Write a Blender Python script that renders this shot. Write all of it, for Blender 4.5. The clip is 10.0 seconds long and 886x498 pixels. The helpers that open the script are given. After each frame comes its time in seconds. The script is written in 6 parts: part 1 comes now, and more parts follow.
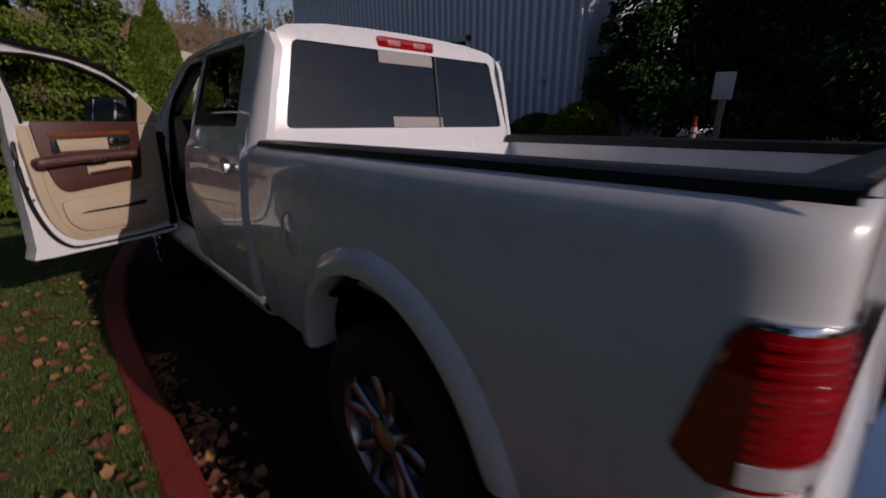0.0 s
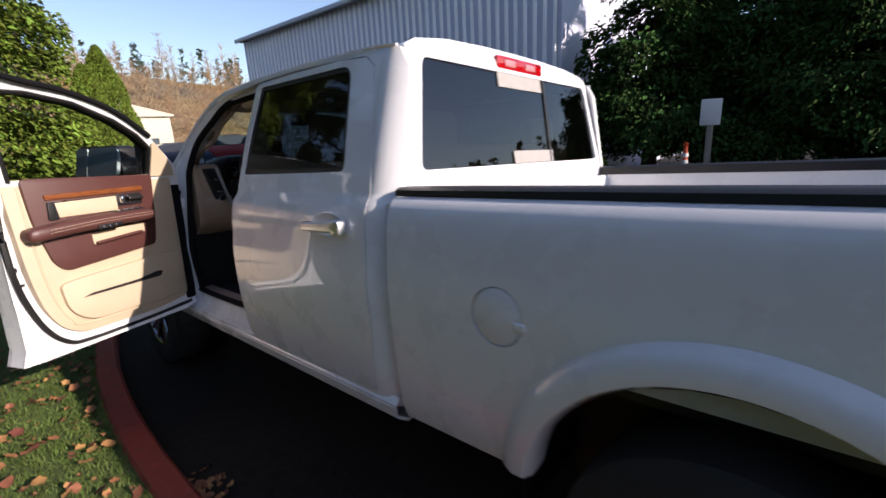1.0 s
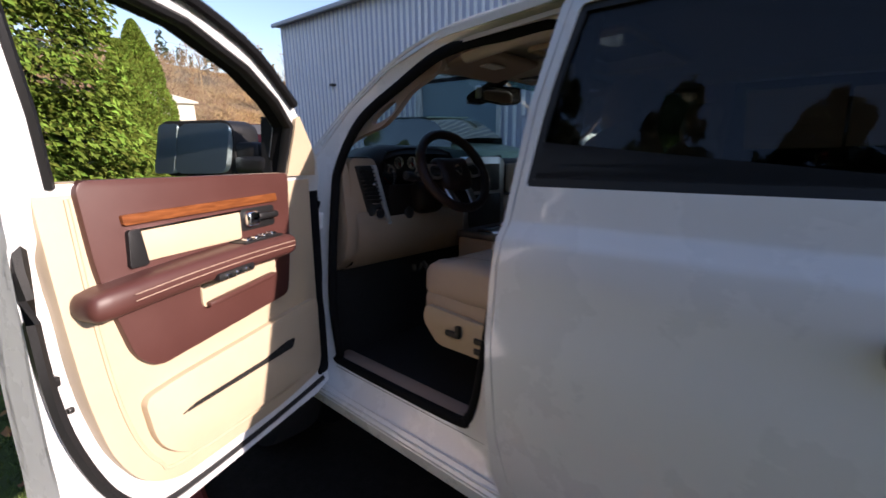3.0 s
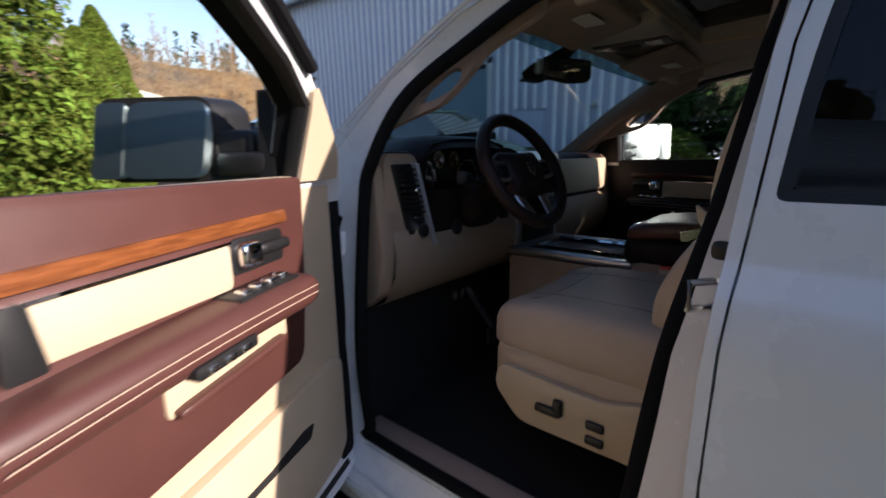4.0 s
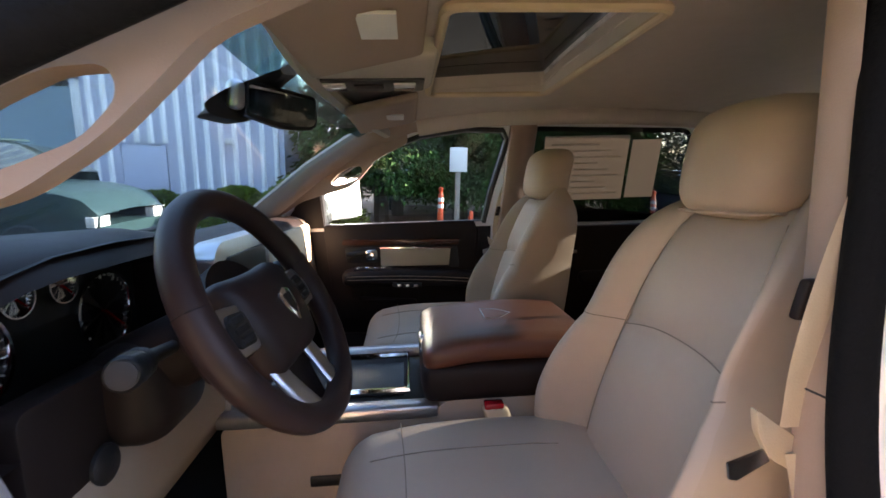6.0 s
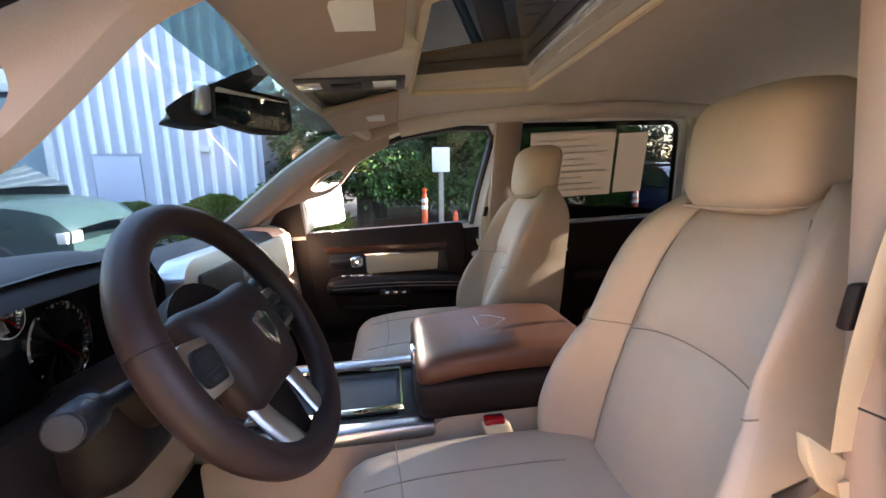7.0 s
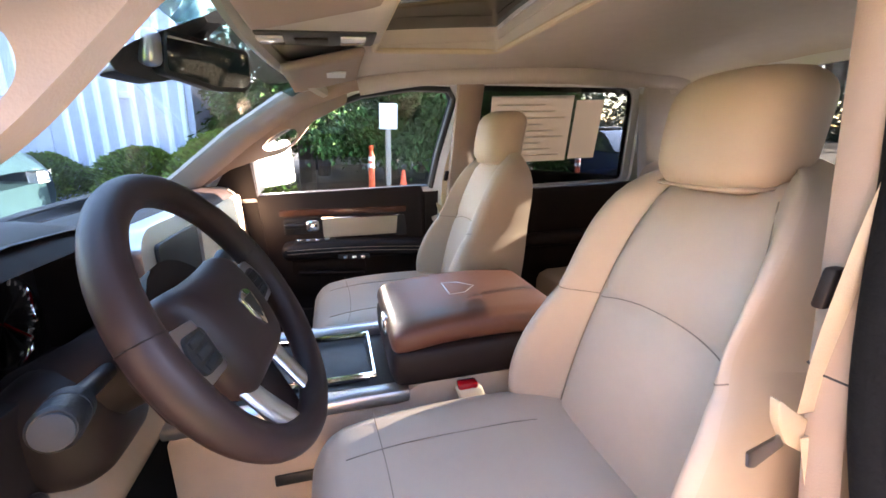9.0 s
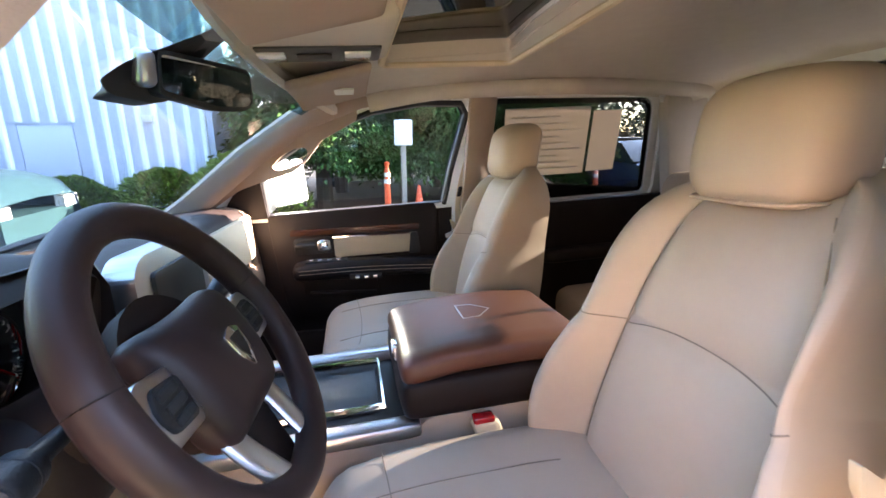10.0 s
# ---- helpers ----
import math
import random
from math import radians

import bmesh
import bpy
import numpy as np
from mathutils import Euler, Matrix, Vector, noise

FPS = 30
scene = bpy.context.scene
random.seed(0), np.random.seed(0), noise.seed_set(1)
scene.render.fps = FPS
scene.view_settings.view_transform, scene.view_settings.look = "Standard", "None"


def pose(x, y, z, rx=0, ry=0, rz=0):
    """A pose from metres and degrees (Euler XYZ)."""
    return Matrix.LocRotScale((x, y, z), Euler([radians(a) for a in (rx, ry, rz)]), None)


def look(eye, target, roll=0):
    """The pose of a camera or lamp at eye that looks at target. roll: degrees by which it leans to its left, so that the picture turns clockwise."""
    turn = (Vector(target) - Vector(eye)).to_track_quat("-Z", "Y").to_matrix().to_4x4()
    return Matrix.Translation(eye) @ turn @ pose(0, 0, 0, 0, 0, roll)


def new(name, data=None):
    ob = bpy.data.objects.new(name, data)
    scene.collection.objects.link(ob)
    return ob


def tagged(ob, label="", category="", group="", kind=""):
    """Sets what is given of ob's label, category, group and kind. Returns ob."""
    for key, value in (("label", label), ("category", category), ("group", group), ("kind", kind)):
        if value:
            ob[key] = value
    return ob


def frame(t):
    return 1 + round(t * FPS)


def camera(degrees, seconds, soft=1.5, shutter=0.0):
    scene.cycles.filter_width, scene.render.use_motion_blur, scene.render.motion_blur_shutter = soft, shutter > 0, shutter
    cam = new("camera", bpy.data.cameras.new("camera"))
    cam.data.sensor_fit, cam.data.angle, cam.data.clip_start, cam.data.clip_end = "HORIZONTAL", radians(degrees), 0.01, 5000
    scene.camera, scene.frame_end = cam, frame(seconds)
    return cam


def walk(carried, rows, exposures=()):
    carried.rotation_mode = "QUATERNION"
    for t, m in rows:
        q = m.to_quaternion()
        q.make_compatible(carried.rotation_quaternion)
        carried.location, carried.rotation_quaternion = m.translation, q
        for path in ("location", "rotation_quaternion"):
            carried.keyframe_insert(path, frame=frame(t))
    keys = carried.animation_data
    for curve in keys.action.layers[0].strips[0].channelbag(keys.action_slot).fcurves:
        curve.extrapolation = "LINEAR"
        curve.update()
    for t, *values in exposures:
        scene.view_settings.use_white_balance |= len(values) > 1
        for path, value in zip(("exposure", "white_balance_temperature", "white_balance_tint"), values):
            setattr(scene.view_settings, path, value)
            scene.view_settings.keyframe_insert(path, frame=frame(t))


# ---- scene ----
cam = camera(90.0, 10.0, 1.6, 0.4)
# the lot falls a little towards the truck's nose and right side
LEAN = Matrix.Rotation(radians(3.0), 4, "Y") @ Matrix.Rotation(radians(-2.5), 4, "X")
PATH = [
    (0, (-1.689, -0.064, 1.459), (-0.405, 1.369, 0.915), -0.0),
    (0.5, (-1.854, 0.442, 1.447), (-0.464, 1.815, 1.021), -3.0),
    (1, (-1.955, 0.943, 1.467), (-0.492, 2.249, 1.078), -2.8),
    (1.5, (-1.981, 1.441, 1.516), (-0.477, 2.687, 1.085), -3.2),
    (2, (-1.967, 1.899, 1.549), (-0.408, 3.066, 1.094), -3.2),
    (2.5, (-1.879, 2.309, 1.523), (-0.331, 3.542, 1.235), -2.5),
    (2.7, (-1.867, 2.413, 1.516), (-0.412, 3.735, 1.152), -1.1),
    (3.8, (-1.698, 3.056, 1.511), (-0.28, 4.403, 1.093), -0.1),
    (4, (-1.639, 3.132, 1.512), (-0.151, 4.405, 1.101), -1.0),
    (4.5, (-1.48, 3.33, 1.517), (0.175, 4.393, 1.157), -0.8),
    (5, (-1.332, 3.437, 1.53), (0.507, 4.102, 1.11), -0.7),
    (5.5, (-1.165, 3.591, 1.605), (0.801, 3.734, 1.269), -1.4),
    (6, (-1.082, 3.622, 1.633), (0.892, 3.478, 1.345), -1.5),
    (7.5, (-0.999, 3.635, 1.644), (0.965, 3.409, 1.342), -4.2),
    (8, (-0.982, 3.684, 1.664), (0.94, 3.264, 1.283), -0.7),
    (8.5, (-0.998, 3.675, 1.66), (0.895, 3.255, 1.172), -2.1),
    (9, (-1.0, 3.685, 1.662), (0.89, 3.244, 1.179), -2.0),
    (9.5, (-0.99, 3.673, 1.659), (0.919, 3.247, 1.239), -2.4),
    (10, (-0.943, 3.659, 1.664), (0.977, 3.289, 1.245), -3.4),
]
walk(cam, [(t, LEAN @ look(eye, target, roll)) for t, eye, target, roll in PATH],
     [(0.0, -1.40, 6800, 28), (0.5, 0.22, 6700, 23), (1.0, 0.50, 6750, 22), (2.5, 0.80, 6750, 23), (4.0, 0.82, 6650, 20), (4.5, 1.10, 6750, 19), (5.0, 1.40, 7000, 23), (5.5, 2.55, 7200, 24), (6.0, 3.25, 7400, 24), (7.5, 4.31, 7650, 27), (8.0, 4.54, 7550, 27), (9.0, 4.68, 7500, 28), (10.0, 4.48, 7300, 24)])

# ---------------------------------------------------------------- light
SUN_AZ, SUN_EL = 13.0, 22.5
world = bpy.data.worlds.new("sky")
scene.world = world
world.use_nodes = True
wn = world.node_tree
sky = wn.nodes.new("ShaderNodeTexSky")
sky.sky_type = "NISHITA"
sky.sun_disc = False
sky.dust_density = 0.6
sky.ozone_density = 2.5
sky.sun_elevation = radians(SUN_EL)
sky.sun_rotation = radians(180 - SUN_AZ)
wn.links.new(sky.outputs[0], wn.nodes["Background"].inputs[0])
wn.nodes["Background"].inputs[1].default_value = 0.135
sun_data = bpy.data.lights.new("sun", "SUN")
sun_data.energy, sun_data.angle, sun_data.color = 5.0, radians(0.53), (1.0, 0.93, 0.82)
sun = new("sun", sun_data)
sun.matrix_world = look((math.sin(radians(SUN_AZ)) * 30, -math.cos(radians(SUN_AZ)) * 30, math.tan(radians(SUN_EL)) * 30), (0, 0, 0))


# ---------------------------------------------------------------- materials
def material(name, color, rough=0.5, metal=0.0, grain=0.0, scale=30.0, bump=0.0, bump_scale=200.0, coat=0.0, spec=0.5,
             color2=None, transmission=0.0, random_hue=0.0, stretch=None, emit=0.0):
    m = bpy.data.materials.new(name)
    m.use_nodes = True
    nt = m.node_tree
    b = nt.nodes["Principled BSDF"]
    b.inputs["Base Color"].default_value = (*color, 1)
    b.inputs["Roughness"].default_value = rough
    b.inputs["Metallic"].default_value = metal
    b.inputs["Specular IOR Level"].default_value = spec
    b.inputs["Coat Weight"].default_value = coat
    b.inputs["Coat Roughness"].default_value = 0.03
    b.inputs["Transmission Weight"].default_value = transmission
    if emit:
        b.inputs["Emission Color"].default_value = (*color, 1)
        b.inputs["Emission Strength"].default_value = emit
    co = nt.nodes.new("ShaderNodeTexCoord")
    vec = co.outputs["Object"]
    if stretch:
        mp = nt.nodes.new("ShaderNodeMapping")
        mp.inputs["Scale"].default_value = stretch
        nt.links.new(vec, mp.inputs[0])
        vec = mp.outputs[0]
    if grain or color2 or random_hue:
        c2 = color2 or tuple(c * (1 - grain) for c in color)
        n1 = nt.nodes.new("ShaderNodeTexNoise")
        n1.inputs["Scale"].default_value = scale
        n1.inputs["Detail"].default_value = 6
        n1.inputs["Roughness"].default_value = 0.65
        nt.links.new(vec, n1.inputs["Vector"])
        ramp = nt.nodes.new("ShaderNodeValToRGB")
        ramp.color_ramp.elements[0].position, ramp.color_ramp.elements[1].position = 0.35, 0.65
        ramp.color_ramp.elements[0].color, ramp.color_ramp.elements[1].color = (*c2, 1), (*color, 1)
        nt.links.new(n1.outputs[0], ramp.inputs[0])
        out = ramp.outputs[0]
        if random_hue:
            gi = nt.nodes.new("ShaderNodeNewGeometry")
            hs = nt.nodes.new("ShaderNodeHueSaturation")
            mr = nt.nodes.new("ShaderNodeMapRange")
            mr.inputs["To Min"].default_value, mr.inputs["To Max"].default_value = 1 - random_hue, 1 + random_hue
            nt.links.new(gi.outputs["Random Per Island"], mr.inputs[0])
            nt.links.new(mr.outputs[0], hs.inputs["Value"])
            mh = nt.nodes.new("ShaderNodeMapRange")
            mh.inputs["To Min"].default_value, mh.inputs["To Max"].default_value = 0.5 - 0.06 * random_hue, 0.5 + 0.06 * random_hue
            nt.links.new(gi.outputs["Random Per Island"], mh.inputs[0])
            nt.links.new(mh.outputs[0], hs.inputs["Hue"])
            nt.links.new(out, hs.inputs["Color"])
            out = hs.outputs[0]
        nt.links.new(out, b.inputs["Base Color"])
        if rough > 0.2:
            rr = nt.nodes.new("ShaderNodeMapRange")
            rr.inputs["To Min"].default_value, rr.inputs["To Max"].default_value = max(0.02, rough - 0.1), min(1, rough + 0.1)
            nt.links.new(n1.outputs[0], rr.inputs[0])
            nt.links.new(rr.outputs[0], b.inputs["Roughness"])
    if bump:
        n2 = nt.nodes.new("ShaderNodeTexNoise")
        n2.inputs["Scale"].default_value = bump_scale
        n2.inputs["Detail"].default_value = 4
        nt.links.new(vec, n2.inputs["Vector"])
        bp = nt.nodes.new("ShaderNodeBump")
        bp.inputs["Strength"].default_value = bump
        bp.inputs["Distance"].default_value = 0.01
        nt.links.new(n2.outputs[0], bp.inputs["Height"])
        nt.links.new(bp.outputs[0], b.inputs["Normal"])
    return m


def glass_material(name, tint, rough=0.0, least=0.045):
    m = bpy.data.materials.new(name)
    m.use_nodes = True
    nt = m.node_tree
    for n in list(nt.nodes):
        if n.type != "OUTPUT_MATERIAL":
            nt.nodes.remove(n)
    tr = nt.nodes.new("ShaderNodeBsdfTransparent")
    tr.inputs[0].default_value = (*tint, 1)
    gl = nt.nodes.new("ShaderNodeBsdfGlossy")
    gl.inputs["Roughness"].default_value = rough
    gl.inputs["Color"].default_value = (0.95, 0.97, 1.0, 1)
    lw = nt.nodes.new("ShaderNodeLayerWeight")
    lw.inputs["Blend"].default_value = 0.5
    pw = nt.nodes.new("ShaderNodeMath")
    pw.operation = "POWER"
    pw.inputs[1].default_value = 5.0
    ml = nt.nodes.new("ShaderNodeMath")
    ml.operation = "MULTIPLY_ADD"
    ml.inputs[1].default_value, ml.inputs[2].default_value = 0.92, least
    nt.links.new(lw.outputs["Facing"], pw.inputs[0])
    nt.links.new(pw.outputs[0], ml.inputs[0])
    mx = nt.nodes.new("ShaderNodeMixShader")
    nt.links.new(ml.outputs[0], mx.inputs[0])
    nt.links.new(tr.outputs[0], mx.inputs[1])
    nt.links.new(gl.outputs[0], mx.inputs[2])
    nt.links.new(mx.outputs[0], nt.nodes["Material Output"].inputs[0])
    return m


PAINT = material("white_paint", (0.78, 0.785, 0.80), 0.28, coat=1.0, grain=0.03, scale=3.0)
BLACK = material("black_plastic", (0.012, 0.012, 0.013), 0.45, bump=0.15, bump_scale=400)
TRIMSILVER = material("silver_trim_paint", (0.46, 0.46, 0.48), 0.38, metal=0.35, grain=0.08, scale=30)
GREYCAP = material("dull_grey_plastic", (0.032, 0.032, 0.036), 0.6, grain=0.15, scale=40, spec=0.3)
SEAL = material("seal_rubber", (0.006, 0.006, 0.007), 0.85, bump=0.2, bump_scale=150, spec=0.15)
RUBBER = material("rubber", (0.015, 0.015, 0.015), 0.8, bump=0.2, bump_scale=150)
CHROME = material("chrome", (0.85, 0.86, 0.88), 0.06, metal=1.0)
HANDLECHROME = material("dull_handle_chrome", (0.82, 0.82, 0.86), 0.34, metal=1.0, grain=0.06, scale=30)
SATIN = material("satin_metal", (0.55, 0.55, 0.57), 0.32, metal=1.0)
GLASS = glass_material("clear_glass", (0.86, 0.93, 0.92))
TINT = glass_material("tinted_glass", (0.30, 0.32, 0.32), least=0.075)
WINDSCREEN = glass_material("windscreen_glass", (0.80, 0.90, 0.90))
SIDETINT = glass_material("dark_side_glass", (0.38, 0.40, 0.40), least=0.028)
BANDGLASS = glass_material("shade_band_glass", (0.16, 0.30, 0.30))
SUNGLASS = glass_material("roof_glass", (0.03, 0.035, 0.035), least=0.02)
# near-white rough glass: bright sky in the passenger mirror put into its colour
BRIGHTMIRROR = material("glare_mirror_glass", (0.86, 0.88, 0.88), 0.38, metal=1.0)
MIRROR = material("mirror_glass", (0.74, 0.79, 0.82), 0.01, metal=1.0)
# driver's mirror glass, teal and rough enough to blur what it mirrors
TEALMIRROR = material("tinted_mirror_glass", (0.52, 0.66, 0.68), 0.32, metal=1.0)
REDLENS = material("red_lens", (0.42, 0.004, 0.008), 0.08, coat=1.0, grain=0.35, scale=60, stretch=(0.2, 0.2, 1.0))
CLEARLENS = material("clear_lens", (0.75, 0.75, 0.78), 0.1, coat=1.0, grain=0.3, scale=40, stretch=(1, 1, 0.2))
TAN = material("tan_vinyl", (0.55, 0.44, 0.31), 0.55, grain=0.06, scale=8, bump=0.12, bump_scale=500)
LEATHER = material("tan_leather", (0.49, 0.385, 0.30), 0.5, grain=0.08, scale=6, bump=0.07, bump_scale=900)
LEATHER_BACK = material("tan_leather_side", (0.47, 0.365, 0.27), 0.52, grain=0.08, scale=6, bump=0.07, bump_scale=900)
BROWN = material("brown_leather", (0.088, 0.032, 0.027), 0.45, grain=0.12, scale=10, bump=0.07, bump_scale=900)
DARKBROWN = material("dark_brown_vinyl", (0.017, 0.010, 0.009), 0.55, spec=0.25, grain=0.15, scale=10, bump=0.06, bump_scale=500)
WHEELSKIN = material("wheel_leather", (0.034, 0.018, 0.017), 0.45, spec=0.3, grain=0.25, scale=9, bump=0.08, bump_scale=900)
# darker copy of WOOD: shade on the passenger door put into the colour
SHADEDWOOD = material("shaded_wood_trim", (0.085, 0.026, 0.012), 0.25, coat=0.5, color2=(0.045, 0.014, 0.007), scale=14, stretch=(1.0, 1.0, 9.0))
PINKLENS = material("frosted_lamp_lens", (0.55, 0.22, 0.22), 0.15, coat=1.0, grain=0.3, scale=40)
DASHTAN = material("brown_tan_dash_vinyl", (0.37, 0.265, 0.19), 0.6, spec=0.35, grain=0.08, scale=9, bump=0.12, bump_scale=500)
PILLARTAN = material("rose_tan_pillar_vinyl", (0.37, 0.275, 0.225), 0.65, spec=0.3, grain=0.07, scale=9, bump=0.10, bump_scale=500)
CONSOLETAN = material("console_vinyl", (0.43, 0.325, 0.25), 0.6, spec=0.35, grain=0.08, scale=9, bump=0.12, bump_scale=500)
SADDLE = material("saddle_leather", (0.136, 0.051, 0.030), 0.4, grain=0.15, scale=7, bump=0.06, bump_scale=900)
WOOD = material("wood_trim", (0.26, 0.085, 0.028), 0.22, coat=0.6, color2=(0.13, 0.04, 0.014), scale=14, stretch=(1.0, 1.0, 9.0))
HEADLINER = material("headliner_cloth", (0.54, 0.48, 0.435), 0.9, grain=0.06, scale=20, bump=0.2, bump_scale=700)
SEAM = material("seam_thread", (0.23, 0.18, 0.14), 0.8)
STITCH = material("pale_stitching", (0.45, 0.33, 0.25), 0.7)
CARPET = material("black_carpet", (0.010, 0.009, 0.009), 0.95, bump=0.5, bump_scale=300)
ASPHALT = material("asphalt", (0.023, 0.018, 0.015), 0.95, spec=0.2, grain=0.45, scale=25, bump=0.5, bump_scale=120)
REDPAINT = material("red_kerb_paint", (0.33, 0.04, 0.025), 0.7, grain=0.35, scale=12, bump=0.3, bump_scale=60)
SOIL = material("lawn_soil", (0.075, 0.115, 0.022), 0.95, color2=(0.05, 0.07, 0.018), scale=6, bump=0.4, bump_scale=50)
GRASS = material("grass_blades", (0.11, 0.165, 0.028), 0.7, grain=0.3, scale=3, random_hue=0.35)
LEAF = material("fallen_leaf", (0.32, 0.125, 0.05), 0.75, color2=(0.19, 0.085, 0.04), scale=20, random_hue=0.5)
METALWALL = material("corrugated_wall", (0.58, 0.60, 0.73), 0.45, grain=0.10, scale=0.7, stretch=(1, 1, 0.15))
# ribs near white: the sun on their faces is put into the colour
SUNLITRIB = material("sunlit_wall_rib", (0.97, 0.97, 0.98), 0.35, grain=0.05, scale=0.8)
TRIMBLUE = material("roof_edge", (0.42, 0.46, 0.52), 0.5, grain=0.1)
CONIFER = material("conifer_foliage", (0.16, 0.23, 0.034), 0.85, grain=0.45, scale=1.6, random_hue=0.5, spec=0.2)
# darker copy of CONIFER: the far row's deep shade is put into the colour
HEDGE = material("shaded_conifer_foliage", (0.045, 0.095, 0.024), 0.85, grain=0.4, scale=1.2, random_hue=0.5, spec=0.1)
# darkened chrome: the shade on the wheel rims is put into the colour
DARKCHROME = material("darkened_chrome", (0.42, 0.42, 0.44), 0.22, metal=1.0, grain=0.2, scale=12)
DARKTREE = material("dark_conifer_foliage", (0.022, 0.042, 0.014), 0.8, grain=0.3, scale=2, random_hue=0.45)
BARK = material("bark", (0.10, 0.075, 0.055), 0.9, grain=0.4, scale=10, bump=0.6, bump_scale=30)
HILL = material("hill_brush", (0.24, 0.155, 0.08), 0.95, color2=(0.12, 0.095, 0.045), scale=0.10)
BRUSH = material("bare_brush", (0.27, 0.165, 0.075), 0.95, color2=(0.15, 0.125, 0.095), scale=0.07, random_hue=0.4)
ORANGE = material("orange_plastic", (0.72, 0.08, 0.02), 0.5, grain=0.1)
SIGNWHITE = material("sign_face", (0.72, 0.72, 0.70), 0.5, grain=0.05)
PAPER = material("paper", (0.70, 0.60, 0.50), 0.8, grain=0.08, scale=5)
pt = PAPER.node_tree
tl = pt.nodes.new("ShaderNodeBsdfTranslucent")
tl.inputs[0].default_value = (0.70, 0.60, 0.50, 1)
mxp = pt.nodes.new("ShaderNodeMixShader")
mxp.inputs[0].default_value = 0.55
pt.links.new(pt.nodes["Principled BSDF"].outputs[0], mxp.inputs[1])
pt.links.new(tl.outputs[0], mxp.inputs[2])
pt.links.new(mxp.outputs[0], pt.nodes["Material Output"].inputs[0])
PAPERINK = material("faint_print", (0.86, 0.79, 0.71), 0.8)
GREYFILM = material("frosted_film", (0.35, 0.33, 0.31), 0.6, grain=0.1)
CREAMWALL = material("cream_wall", (0.52, 0.50, 0.40), 0.8, grain=0.05)
GALV = material("galvanised_post", (0.30, 0.26, 0.22), 0.6, grain=0.2)


# ---------------------------------------------------------------- mesh helpers
def finish(name, bm, mat, parent=None, label="", angle=38, recalc=True):
    if recalc:
        bmesh.ops.recalc_face_normals(bm, faces=bm.faces[:])
    me = bpy.data.meshes.new(name)
    bm.to_mesh(me)
    bm.free()
    for m in (mat if isinstance(mat, (list, tuple)) else (mat,)):
        me.materials.append(m)
    for p in me.polygons:
        p.use_smooth = True
    me.set_sharp_from_angle(angle=radians(angle))
    ob = new(name, me)
    if parent:
        ob.parent = parent
    if label:
        ob["label"] = label
    return ob


def part(name, bm, mat, parent, label="", angle=38):
    return finish(name, bm, mat, parent, label, angle)


def add(bm, other):
    me = bpy.data.meshes.new("tmp")
    other.to_mesh(me)
    other.free()
    bm.from_mesh(me)
    bpy.data.meshes.remove(me)
    return bm


def join(*bms):
    bm = bmesh.new()
    for b in bms:
        add(bm, b)
    return bm


def box(x0, x1, y0, y1, z0, z1, bevel=0.0, m=None, segs=2):
    bm = bmesh.new()
    bmesh.ops.create_cube(bm, size=1)
    for v in bm.verts:
        v.co = Vector(((x0 + x1) / 2 + v.co.x * (x1 - x0), (y0 + y1) / 2 + v.co.y * (y1 - y0), (z0 + z1) / 2 + v.co.z * (z1 - z0)))
    if bevel:
        bmesh.ops.bevel(bm, geom=bm.edges[:], offset=bevel, segments=segs, affect="EDGES", profile=0.5)
    if m is not None:
        bm.transform(m)
    return bm


def rbox(c, half, r, n=6, f=None):
    """A rounded box; f bends each point."""
    bm = bmesh.new()
    bmesh.ops.create_cube(bm, size=2)
    bmesh.ops.subdivide_edges(bm, edges=bm.edges[:], cuts=n, use_grid_fill=True)
    h = Vector(half)
    inner = Vector([max(a - r, 0) for a in half])
    for v in bm.verts:
        p = Vector([math.sin(math.copysign(abs(a) ** 0.9, a) * math.pi / 2) if abs(a) < 1 else a for a in v.co])
        p = Vector([a * b for a, b in zip(p, h)])
        q = Vector([max(-i, min(i, a)) for a, i in zip(p, inner)])
        d = p - q
        if d.length > 1e-9:
            p = q + d.normalized() * min(r, max(d.length, r)) if max(abs(a) for a in v.co) > 0.999 else p
        p = p + Vector(c)
        v.co = Vector(f(p)) if f else p
    return bm


def prism(points, axis, a, b, bevel=0.0):
    """A plane outline pushed along an axis from a to b."""
    bm = bmesh.new()
    def at(p, s):
        return {"x": (s, p[0], p[1]), "y": (p[0], s, p[1]), "z": (p[0], p[1], s)}[axis]
    vs = [bm.verts.new(at(p, a)) for p in points]
    ws = [bm.verts.new(at(p, b)) for p in points]
    n = len(points)
    bm.faces.new(vs)
    bm.faces.new(list(reversed(ws)))
    for i in range(n):
        bm.faces.new((vs[i], vs[(i + 1) % n], ws[(i + 1) % n], ws[i]))
    bmesh.ops.recalc_face_normals(bm, faces=bm.faces[:])
    if bevel:
        bmesh.ops.bevel(bm, geom=bm.edges[:], offset=bevel, segments=2, affect="EDGES", profile=0.5, clamp_overlap=True)
    return bm


